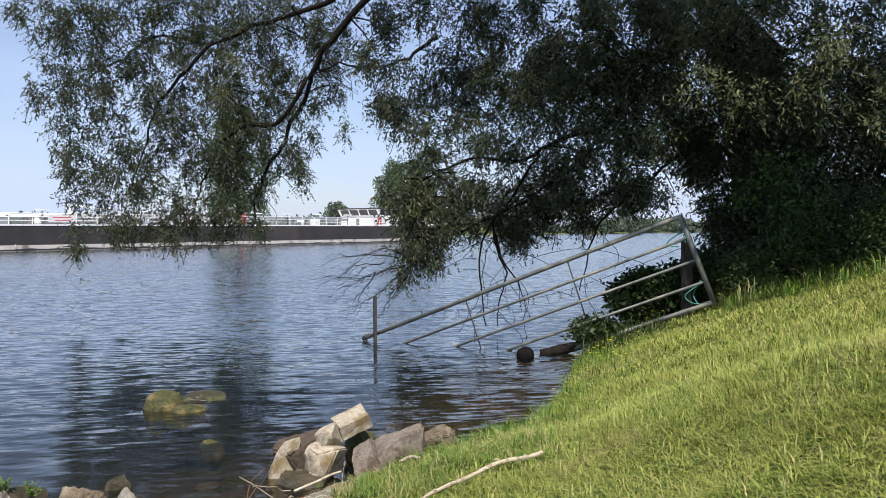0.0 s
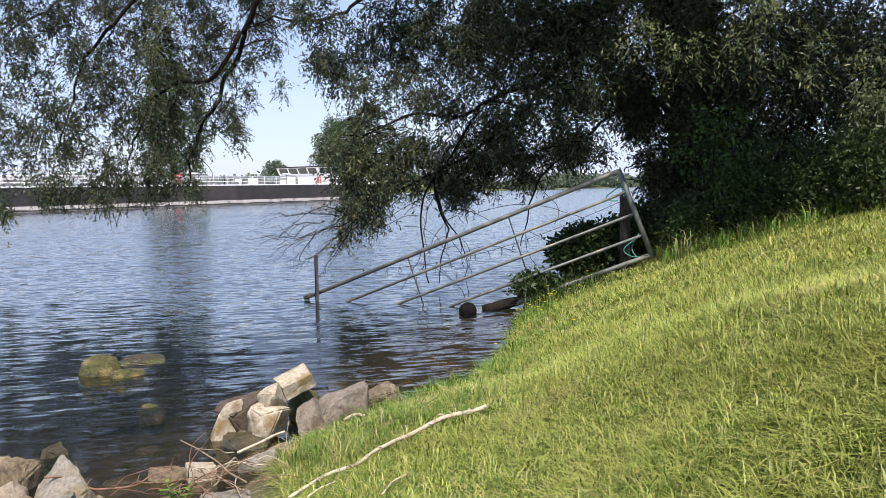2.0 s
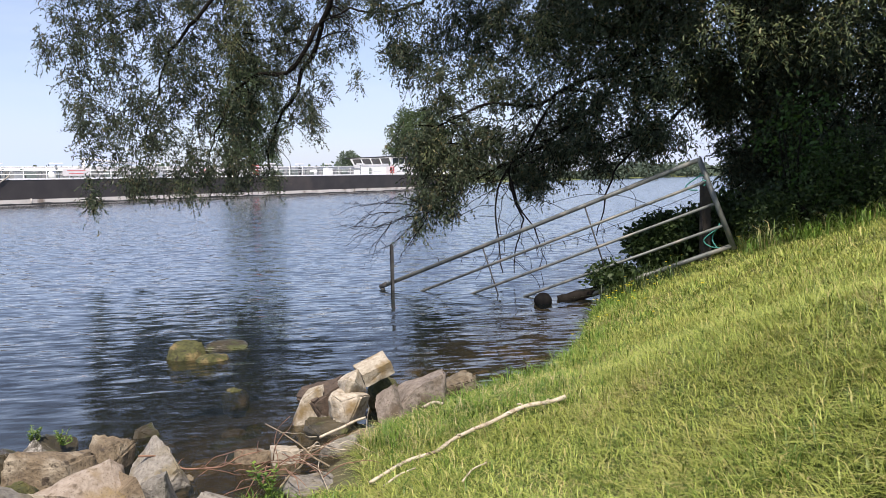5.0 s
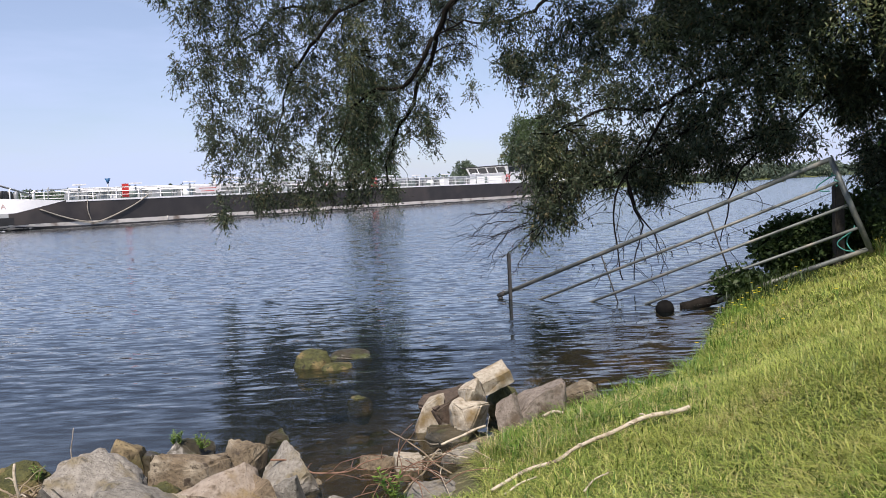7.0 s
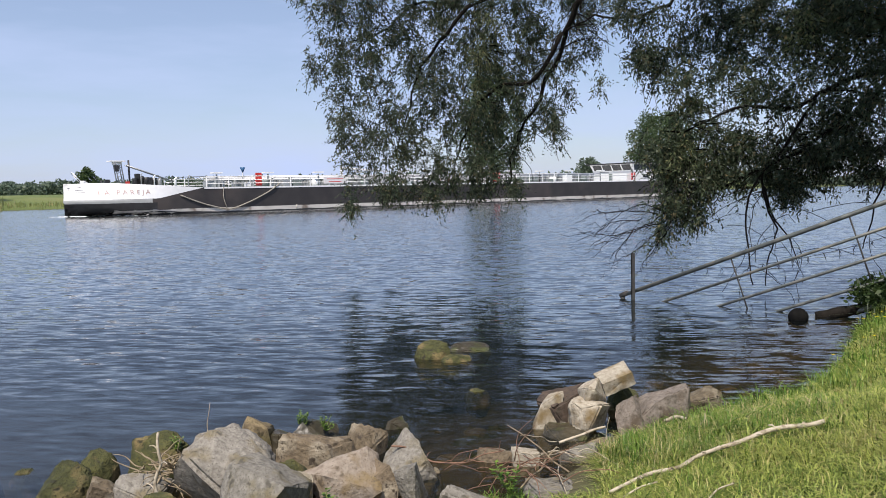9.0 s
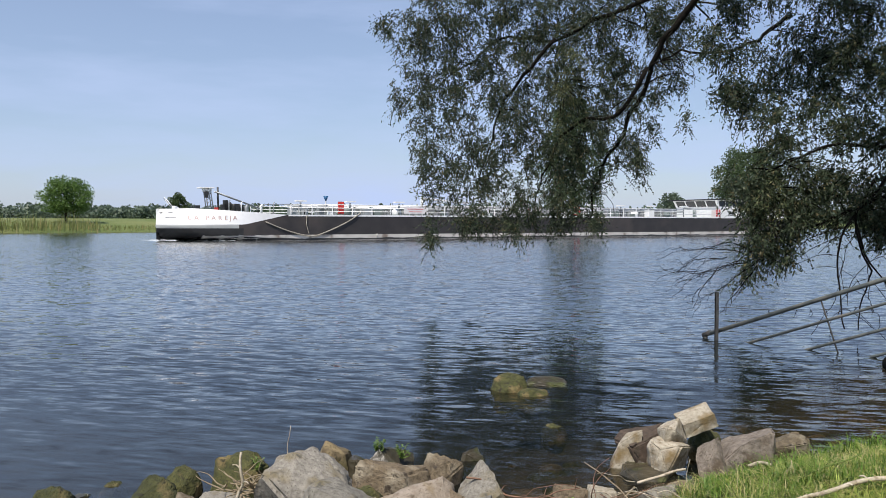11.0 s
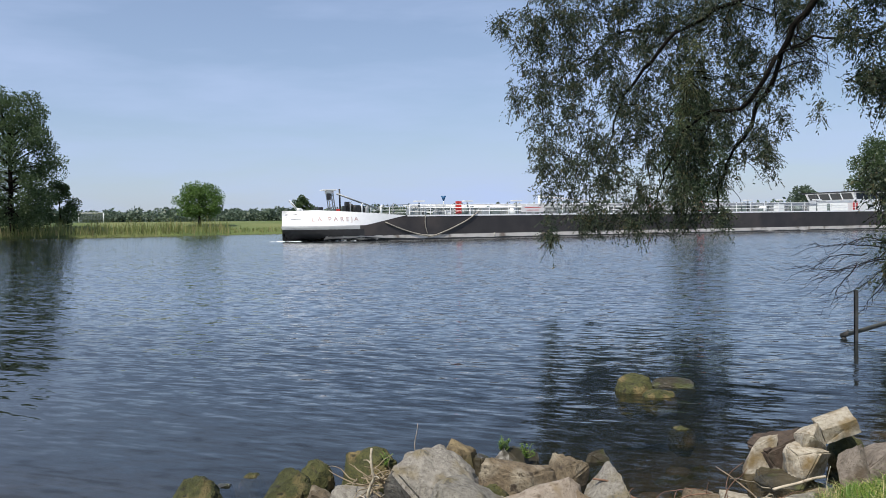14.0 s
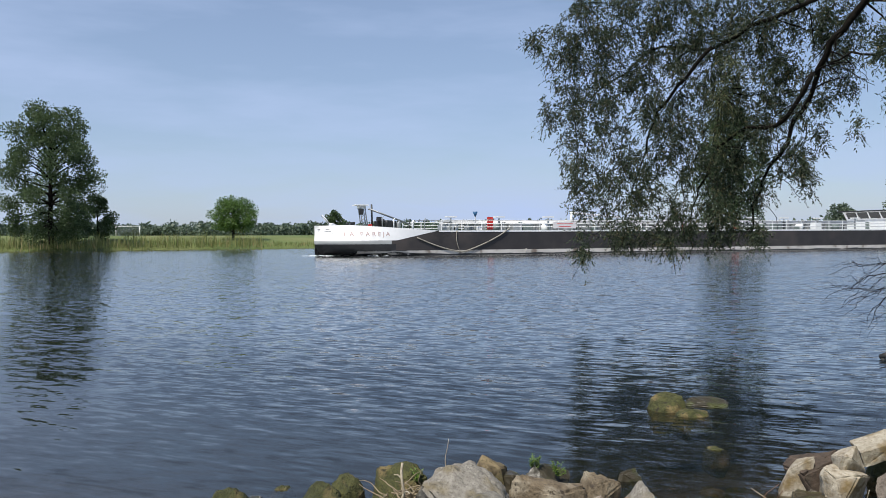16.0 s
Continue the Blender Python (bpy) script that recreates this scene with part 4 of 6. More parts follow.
for i in range(46):
    r = random.Random(100 + i)
    bx, by = r.uniform(-1.7, 0.3), r.uniform(4.7, 7.3)
    if i % 3 == 2:
        bx, by = r.uniform(0.5, 1.9), r.uniform(6.3, 8.2)
    depth = float(ground_height(bx, by))
    if depth < 0.0:
        stone(bx, by, depth + 0.02, r.uniform(0.15, 0.42), r.uniform(0.06, 0.12), (M_MOSS, M_BROWN, M_OCHRE)[i % 3],
              "algae-covered stone lying on the river bed", 200 + i, r.uniform(0, 90), group="stones on the river bed")

for i in range(44):
    r = random.Random(400 + i)
    bx = r.uniform(-3.3, -0.25)
    by = 3.15 + 0.3 * (bx + 3.3) / 1.2 + r.uniform(-0.1, 1.25)
    w = r.choice((0.09, 0.12, 0.16, 0.2))
    m = r.choice((M_MOSS, M_BROWN, M_GREY, M_WET, M_BROWN))
    stone(bx, by, max(float(ground_height(bx, by)), -0.06) + 0.05, w, w * 0.6, m, "small stone filling a gap in the riprap", 500 + i, r.uniform(0, 180), cuts=6)

# ---- sunken field gate ----
TOP_R, FOOT_R, TOP_L = Vector((4.41, 9.41, 1.74)), Vector((4.76, 9.24, 0.71)), Vector((0.78, 12.04, 0.03))
gate = thing("field_gate", FOOT_R, "galvanised five-bar steel gate sloping into the water", "gate")
down, along = FOOT_R - TOP_R, TOP_L - TOP_R


def gate_point(u, v):
    return TOP_R + along * u + down * v - FOOT_R


Shape().tube([gate_point(0, 0), gate_point(0.5, 0), gate_point(0.985, 0)], 0.028, 10).made("top_rail", M_ZINC, gate)
Shape().tube([gate_point(0, -0.02), gate_point(0, 1.03)], 0.032, 10).made("end_upright", M_ZINC, gate)
Shape().tube([gate_point(0.995, 0), gate_point(0.995, 1)], 0.03, 8).made("end_upright", M_DARKSTEEL, gate)
Shape().tube([gate_point(0.975, -0.01), gate_point(1.0, 0.0)], 0.036, 10).made("hinge_collar", M_DARKSTEEL, gate)
for v in (0.245, 0.5, 0.75):
    Shape().tube([gate_point(0, v), gate_point(1, v)], 0.018, 8).made("bar", M_ZINC, gate)
Shape().tube([gate_point(0, 0.985), gate_point(1, 0.985)], 0.028, 8).made("bottom_rail", M_ZINC, gate)
for u in (0.315, 0.635):
    Shape().tube([gate_point(u, 0), gate_point(u + 0.012, 0.98)], 0.01, 6).made("brace", M_DARKSTEEL, gate)

stake = thing("stake", (0.94, 11.85, 0), "dark steel angle stake standing in the water", "post")
Shape().box((-0.025, -0.006, -0.2), (0.025, 0.006, 0.66)).box((-0.025, -0.006, -0.2), (-0.015, 0.04, 0.66)).made("angle_bar", M_DARKSTEEL, stake, smooth=False)

post = thing("fence_post", on_ground(4.65, 9.75), "weathered brown wooden fence post behind the gate", "post")
bm = bmesh.new()
bmesh.ops.create_cube(bm, size=1.0)
for v in bm.verts:
    v.co = Vector((v.co.x * 0.11, v.co.y * 0.11, (v.co.z + 0.5) * 1.2 - 0.2))
bmesh.ops.bevel(bm, geom=bm.edges[:], offset=0.015, segments=2, affect="EDGES")
me = bpy.data.meshes.new("shaft")
bm.to_mesh(me)
bm.free()
me.materials.append(M_POSTWOOD)
new("shaft", me).parent = post

rope = thing("rope", TOP_R, "frayed teal rope knotted round gate and post", "rope")
for v0, v1, swing in ((0.16, 0.3, 0.12), (0.75, 0.97, 0.16), (0.72, 0.98, 0.05)):
    a, b = along * 0.01 + down * v0, along * 0.03 + down * v1
    pts = glide([a, a * 0.6 + b * 0.4 + Vector((-swing, 0.1, -0.05)), a * 0.2 + b * 0.8 + Vector((-swing * 0.7, 0.05, -0.03)), b], 5)
    Shape().tube(pts, 0.008, 6).made("strand", M_ROPE, rope)
Shape().tube([along * 0.005 + down * (0.13 + 0.02 * i) + Vector((0.05 * math.cos(i * 2), 0.04 * math.sin(i * 2), 0)) for i in range(9)], 0.008, 6).made("knot", M_ROPE, rope)

wire = thing("barbed_wire", post.location, "thin rusty barbed wire sagging from post to stake", "wire")
w0, w1 = Vector((0, 0, 0.9)), Vector((0.94, 11.85, 0.45)) - post.location
pts = [w0.lerp(w1, i / 24) + Vector((0, 0, -0.28 * math.sin(math.pi * i / 24))) for i in range(25)]
strand = Shape().tube(pts, 0.0035, 5)
for p in pts[1:-1]:
    strand.tube([p + Vector((-0.015, 0.01, 0.022)), p + Vector((0.015, -0.01, -0.022))], 0.0025, 4)
strand.made("wire_strand", M_DARKSTEEL, wire)
tuft = Shape()
for i, p in enumerate(pts[6:21]):
    for k in range(2):
        tuft.tube([p, p + Vector((random.uniform(-0.03, 0.03), 0, -0.05)), p + Vector((random.uniform(-0.05, 0.05), 0, -random.uniform(0.07, 0.14)))], [0.004, 0.003, 0.001], 4)
tuft.made("snagged_weed", M_BARK, wire)["kind"] = "stuff"

drum = thing("buoy", (2.68, 10.1, 0.03), "round black float lying at the waterline", "float")
bm = bmesh.new()
bmesh.ops.create_uvsphere(bm, u_segments=28, v_segments=18, radius=0.112)
for v in bm.verts:
    v.co *= 1 + 0.03 * noise.noise(v.co * 12)
    v.co.z *= 0.93
me = bpy.data.meshes.new("float_body")
bm.to_mesh(me)
bm.free()
me.materials.append(M_MUD)
me.shade_smooth()
new("float_body", me).parent = drum

log = thing("log", (3.25, 10.3, 0.08), "dark waterlogged log resting on the bank's edge", "log")
pts = glide([(-0.3, 0.05, -0.1), (0, 0, -0.02), (0.3, -0.05, 0.05), (0.5, -0.1, 0.12)], 5)
Shape().tube(pts, taper(0.07, 0.055, len(pts)), 12, 0.25).made("log_stem", M_BARK, log)


# ---- driftwood and sticks ----
def stick(name, label, places, r0, r1, material, side=0.0, wob=0.02, lift=0.03, category="stick"):
    """A dead stick laid over the ground through a few places (x, y, height over the ground)."""
    pts = [on_ground(x, y, h + lift) if h < 5 else Vector((x, y, h - 10)) for x, y, h in places]
    ob = thing(name, pts[0], label, category)
    pts = glide([p - pts[0] for p in pts], 8)
    pts = [p + Vector((noise.noise(p * 6), noise.noise(p * 6 + Vector((5, 0, 0))), 0.5 * noise.noise(p * 6 + Vector((0, 5, 0))))) * wob for p in pts]
    Shape().tube(pts, taper(r0, r1, len(pts)), 8, 0.35).made("stem", material, ob)
    for i in range(5, len(pts) - 2, 5):
        if side:
            way = Vector((random.gauss(0, 1), random.gauss(0, 1), 0.5)).normalized() * side * random.uniform(0.5, 1.2)
            line = glide([pts[i], pts[i] + way * 0.5 + Vector((0, 0, 0.01)), pts[i] + way], 3)
            Shape().tube(line, taper(r0 * 0.45, r1 * 0.4, len(line)), 6).made("side_shoot", material, ob)
    return ob


stick("branch", "long bleached crooked branch lying on the grass", [(0.19, 4.08, 0), (0.42, 4.21, 0.01), (0.7, 4.35, 0.02), (0.94, 4.45, 0.03), (1.13, 4.48, 0.03), (1.32, 4.5, 0.02)], 0.009, 0.0135, M_DEAD, side=0.04, wob=0.024, lift=0.04)
stick("stick", "pale broken stick across wet stones", [(-0.06, 4.84, 10.1), (0.08, 4.9, 10.13), (0.21, 4.98, 10.16)], 0.0085, 0.0075, M_DEAD)
stick("reed_stalk", "dry reed stalk slanting over the shallows", [(-0.35, 4.67, 10.25), (-0.17, 4.5, 10.18), (-0.01, 4.3, 10.11)], 0.003, 0.005, M_TWIG, side=0.12)
stick("stick", "bleached stick at the stones' foot", [(-0.26, 4.3, 10.02), (-0.17, 4.5, 10.06), (-0.08, 4.75, 10.1)], 0.006, 0.005, M_TWIG)
stick("root", "long reddish root reaching over the water", [(-1.0, 4.52, 10.16), (-0.84, 4.5, 10.12), (-0.66, 4.48, 10.08), (-0.5, 4.55, 10.1), (-0.36, 4.6, 10.13)], 0.006, 0.003, M_ROOT, side=0.08, wob=0.05)
stick("reed_stalk", "upright straw-coloured reed stalk", [(0.22, 4.96, 10.02), (0.22, 4.95, 10.12), (0.235, 4.93, 10.24)], 0.003, 0.002, M_DEAD)
stick("stick", "short pale stick stub in the grass", [(0.6, 5.3, 0.04), (0.66, 5.28, 0.05), (0.72, 5.25, 0.04)], 0.012, 0.01, M_DEAD)
stick("stick", "thin dry stick in the grass", [(0.25, 4.0, 0), (0.33, 4.05, 0.01), (0.43, 4.08, 0.01)], 0.006, 0.004, M_DEAD)
stick("stick", "thin dry stick in the grass", [(0.6, 3.75, 0), (0.66, 3.83, 0.01), (0.74, 3.9, 0.01)], 0.006, 0.004, M_DEAD)
stick("reed_stalk", "bent dry stalk leaning in the grass", [(0.72, 4.85, 0), (0.77, 5.0, 0.05), (0.82, 5.15, 0.08)], 0.004, 0.003, M_DEAD)
stick("reed_stalk", "green reed stalk lying in the grass", [(0.8, 4.75, 0.04), (1.0, 4.95, 0.06), (1.2, 5.1, 0.07)], 0.004, 0.004, M_LUSH_STEM)


def twig_heap(place, label, n, size, material, seed, thick=1.0):
    r = random.Random(seed)
    ob = thing("twig_heap", place, label, "twigs")
    for _ in range(n):
        a, b = r.uniform(0, math.tau), r.uniform(-0.1, 0.6)
        p = Vector((r.gauss(0, 0.3) * size, r.gauss(0, 0.25) * size, r.uniform(0, 0.35) * size))
        way = Vector((math.cos(a), math.sin(a) * 0.6, b)).normalized()
        line = [p]
        for s in range(5):
            way = (way + Vector((r.gauss(0, 0.3), r.gauss(0, 0.3), r.gauss(-0.12, 0.2)))).normalized()
            line.append(line[-1] + way * size * r.uniform(0.12, 0.22))
        line = glide(line, 3)
        Shape().tube(line, taper(thick * r.uniform(0.0025, 0.005), 0.0015, len(line)), 5).made("twig", material, ob)
    return ob


twig_heap((-2.08, 4.05, 0.12), "heap of washed-up dry twigs between stones", 64, 0.25, M_TWIG, 5, 1.6)
stick("stick", "crooked grey stick standing in the twig heap", [(-1.93, 3.62, 10.14), (-1.95, 3.62, 10.24), (-1.92, 3.63, 10.36), (-1.93, 3.64, 10.48)], 0.009, 0.006, M_DEAD, side=0.07, wob=0.05)
twig_heap((-0.3, 4.35, 0.05), "reddish root tangle caught between the stones", 26, 0.34, M_ROOT, 8, 0.8)
twig_heap((-0.05, 4.5, 0.08), "bleached reed stalks leaning over the water", 7, 0.36, M_DEAD, 9)


# ---- grass on the bank ----
def blades(name, n, box, length, width, material, seed, where=None, lean=0.55, edge=0.03, label="", up=1.0):
    """Bent blades, three triangles each, thinner sown the farther they stand from the path."""
    g = np.random.default_rng(seed)
    k = n // 12
    cx, cy = g.uniform(box[0], box[1], k).repeat(12), g.uniform(box[2], box[3], k).repeat(12)
    x, y = cx + g.normal(0, 0.04, k * 12), cy + g.normal(0, 0.04, k * 12)
    n = k * 12
    d = shore_distance(x, y, NEAR)
    far = np.hypot(x, y)
    keep = (d > edge) & (g.random(n) < np.clip(4.0 / np.maximum(far, 0.5), 0.22, 1))
    if where is not None:
        keep &= where(x, y, d, g)
    x, y, far = x[keep], y[keep], far[keep]
    out = np.arctan2(y - cy[keep], x - cx[keep])
    k = len(x)
    root = np.stack([x, y, ground_height(x, y) - 0.01], 1)
    patch = 0.55 + 0.5 * (np.sin(1.9 * x + 0.7 * y) * np.sin(2.3 * y - 1.1 * x + 1) * 0.5 + 0.5) + 0.4 * (np.sin(6.1 * x - 2.7 * y) * np.sin(5.3 * y + 3.1 * x + 1) * 0.5 + 0.5)
    h = length * g.uniform(0.5, 1.4, k) * patch
    a = out + g.normal(0, 1.2, k)
    tilt = np.clip(g.normal(lean, 0.38, k), 0.08, 1.42)
    way = np.stack([np.cos(a) * np.sin(tilt), np.sin(a) * np.sin(tilt), np.cos(tilt) * up], 1)
    side = np.stack([-np.sin(a), np.cos(a), np.zeros(k)], 1) * (width * np.clip(far / 5, 1, 2.2) * g.uniform(0.6, 1.3, k) / 2)[:, None]
    mid = root + way * (h * 0.55)[:, None]
    turn = a + g.normal(0, 0.5, k)
    bend = np.stack([np.cos(turn), np.sin(turn), np.full(k, -0.45)], 1) * (h * g.uniform(0.15, 0.75, k))[:, None]
    tip = root + way * (h * 0.9)[:, None] + bend
    tip[:, 2] = np.maximum(tip[:, 2], root[:, 2] + 0.014)
    v = np.stack([root - side, root + side, mid + side * 0.8, mid - side * 0.8, tip], 1).reshape(-1, 3)
    i = np.arange(k)[:, None] * 5
    f = np.concatenate([i + [0, 1, 2], i + [0, 2, 3], i + [3, 2, 4]], 1).reshape(-1, 3)
    ob = big_mesh(name, v, f, material)
    return tagged(ob, label, "grass", kind="stuff")


M_STRAW = leaf_mat("straw", (0.36, 0.31, 0.14), (0.58, 0.5, 0.27), glow=0.2)
M_LUSH = leaf_mat("lush grass", (0.06, 0.14, 0.018), (0.19, 0.29, 0.05), glow=0.3)
SLOPE = lambda x, y: (x < 1.0 * y + 1.3 + 0.3 * np.sin(2.1 * x + 1.3 * y) + 0.15 * np.sin(5.3 * x)) & (np.hypot(x, y) > 1.9 + 0.15 * np.sin(4.1 * x + 2.7 * y))      # the open slope between path and water
ROCKY = lambda x, y, d, g: (x > 0.15 - 0.25 * (y < 4.2)) | ((x > -0.35) & (y < 3.7))
DRY = lambda x, y: np.sin(1.3 * x + 2.1 * y + 0.6) * np.sin(2.2 * x - 0.9 * y + 2.0)   # where the turf is worn dry
blades("grass", 790000, (-0.6, 9.5, 0.6, 12.5), 0.1, 0.0052, M_GRASS, 1, lambda x, y, d, g: ROCKY(x, y, d, g) & SLOPE(x, y), lean=0.95, label="short sunlit yellow-green bank grass")
blades("dry_grass", 260000, (-0.6, 9.5, 0.6, 12.5), 0.075, 0.004, M_STRAW, 2, lambda x, y, d, g: ROCKY(x, y, d, g) & SLOPE(x, y) & (DRY(x, y) + g.normal(0, 0.35, len(x)) > 0.1), lean=1.2, label="dry straw strewn among the green grass")
blades("edge_grass", 90000, (-0.1, 6.0, 3.6, 13.0), 0.115, 0.006, M_LUSH, 3, lambda x, y, d, g: (x > 0.3) & (d < 0.35 + 0.9 * g.random(len(x)) ** 2), lean=0.6, edge=-0.05,
       label="lush bright green grass fringing the water")
blades("short_grass", 170000, (-0.3, 5.6, 1.8, 7.0), 0.06, 0.006, M_GRASS, 8, lambda x, y, d, g: ROCKY(x, y, d, g) & SLOPE(x, y), lean=1.15, label="matted short grass near the water")
blades("edge_tuft", 50000, (0.5, 4.6, 5.0, 11.2), 0.15, 0.0055, M_LUSH, 9, lambda x, y, d, g: (d < 0.3) & (np.sin(5.3 * x + 1) * np.sin(4.1 * y + 2 * x) > 0.1), lean=0.6, edge=-0.03, label="ragged taller tufts at the waterline")
blades("back_grass", 130000, (-5.0, 9.5, -3.5, 9.0), 0.085, 0.008, M_GRASS, 10, lambda x, y, d, g: (~SLOPE(x, y) & (x > 0.4)) | ((x < 0.4) & (y < 2.3 + 0.5 * g.random(len(x)))), lean=1.1, label="short green grass behind the stony edge")
blades("tuft_grass", 130000, (0.2, 9.5, 0.6, 12.5), 0.13, 0.0045, M_GRASS, 4,
       lambda x, y, d, g: SLOPE(x, y) & (np.sin(3.1 * x + 1.2 * y) * np.sin(2.7 * y - 1.9 * x) + g.normal(0, 0.3, len(x)) > 0.35), lean=0.8, label="taller tufts of green grass")
blades("dark_tuft", 42000, (0.4, 8.0, 2.0, 10.5), 0.1, 0.005, M_LUSH, 11,
       lambda x, y, d, g: np.sin(4.3 * x - 1.9 * y + 0.4) * np.sin(3.9 * y + 2.3 * x + 1.0) > 0.62, lean=0.75, label="lush darker tufts scattered over the bank")
blades("pile_fringe", 7000, (0.2, 1.5, 4.5, 5.5), 0.115, 0.005, M_LUSH, 13, lambda x, y, d, g: (np.sin(11 * x + 3 * y) * np.sin(9 * y - 2 * x) > -0.2), lean=0.6, edge=-0.02, label="longer lush grass beside the stone pile")
blades("fringe_straw", 2500, (0.15, 1.5, 4.4, 5.6), 0.14, 0.0035, M_STRAW, 14, None, lean=0.85, edge=-0.02, label="bleached dead stalks beside the stone pile")
WORN = ((3.05, 7.9, 0.28), (2.45, 7.3, 0.2), (2.75, 3.55, 0.2), (1.9, 5.9, 0.18), (3.9, 6.2, 0.22), (1.5, 4.1, 0.16))
blades("worn_straw", 240000, (1.0, 4.6, 3.0, 8.6), 0.075, 0.005, M_STRAW, 15,
       lambda x, y, d, g: np.min([np.hypot((x - a) / 1.5, y - b) / r for a, b, r in WORN], 0) + g.normal(0, 0.25, len(x)) < 0.9, lean=1.3, label="flattened dry straw on worn spots of turf")
tall_line = lambda x, y, d, g: (d > 1.6) & (y + 0.9 * x > 12.7) & (y + 0.9 * x < 14.6)
blades("tall_grass", 16000, (3.5, 10.5, 4.5, 12.5), 0.33, 0.006, M_REED, 5, tall_line, lean=0.32, label="tall rank grass along the thicket's foot")
blades("lush_verge", 50000, (3.5, 10.5, 4.0, 12.5), 0.28, 0.007, M_LUSH, 12, tall_line, lean=0.5, label="lush knee-high grass before the thicket")
blades("rank_grass", 14000, (2.4, 5.2, 9.0, 13.5), 0.26, 0.006, M_SHRUB, 6, lambda x, y, d, g: d < 1.0, lean=0.4, edge=-0.02, label="dark rank grass under the gate")
blades("bank_tuft", 9000, (-1.15, 0.1, 2.7, 4.2), 0.12, 0.006, M_LUSH, 7, lambda x, y, d, g: np.sin(9 * x + 2) * np.sin(7 * y) > 0.0, lean=0.6, edge=-0.1, label="fresh grass tufts between the bank stones")


def weed(place, label, stems, tall, seed):
    """A small leafy weed: thin stems with pairs of leaves."""
    g = random.Random(seed)
    ob = thing("weed_plant", place, label, "plant")
    for _ in range(stems):
        way = Vector((g.gauss(0, 0.35), g.gauss(0, 0.25), 1)) * tall * g.uniform(0.6, 1.1)
        line = glide([(0, 0, 0), way * 0.5 + Vector((g.gauss(0, 0.02), 0, 0)), way], 4)
        stem = Shape().tube(line, taper(0.004, 0.0015, len(line)), 5).made("stem", M_LUSH_STEM, ob)
        leaves = Shape()
        for p in line[1:]:
            for k in range(2):
                u = Vector((g.gauss(0, 1), g.gauss(0, 1), g.uniform(0, 0.5))).normalized() * tall * 0.22
                w = u.cross(Vector((0, 0, 1))) * 0.32
                leaves.add([p, p + u * 0.5 + w, p + u, p + u * 0.5 - w], [(0, 1, 2, 3)])
        leaves.made("foliage", M_LUSH, stem)
    return ob


weed((-1.7, 5.08, 0.1), "small green weed growing on a wet stone", 11, 0.085, 1)
weed((-1.54, 5.06, 0.08), "small green weed growing on a wet stone", 9, 0.08, 2)
weed((-2.2, 4.36, 0.16), "small green weed growing on a wet stone", 4, 0.09, 3)
weed((-1.1, 3.55, 0.16), "broad-leaved weed among the bank stones", 3, 0.12, 4)
weed((-0.3, 4.1, 0.06), "broad-leaved weed among the bank stones", 4, 0.16, 5)
stick("reed_stalk", "lone dry stalk standing between stones", [(-1.98, 4.3, 10.2), (-1.99, 4.3, 10.33), (-1.965, 4.3, 10.46)], 0.003, 0.002, M_DEAD)


def flowers(n, seed):
    """Buttercups: a stalk and five petals each."""
    g = random.Random(seed)
    heads, stalks = Shape(), Shape()
    for _ in range(n):
        if g.random() < 0.6:
            t = g.random()
            x, y = 1.9 + 1.9 * t + g.uniform(0.1, 0.6), 7.0 + 3.0 * t + g.uniform(-0.3, 0.3)
        else:
            x, y = g.uniform(2.5, 6), g.uniform(5, 9.5)
        p = on_ground(x, y)
        top = p + Vector((g.gauss(0, 0.03), g.gauss(0, 0.03), g.uniform(0.13, 0.28)))
        stalks.tube([p, top], 0.002, 4)
        for k in range(5):
            a = math.tau * k / 5
            u, w = Vector((math.cos(a), math.sin(a), 0.25)), Vector((-math.sin(a), math.cos(a), 0))
            heads.add([top, top + u * 0.009 + w * 0.008, top + u * 0.018, top + u * 0.009 - w * 0.008], [(0, 1, 2, 3)])
    ob = heads.made("buttercup_flowers", M_PETAL)
    tagged(ob, "small yellow buttercups scattered in the grass", "flowers", kind="stuff")
    stalks.made("stalks", M_LUSH, ob)["kind"] = "stuff"


flowers(46, 12)


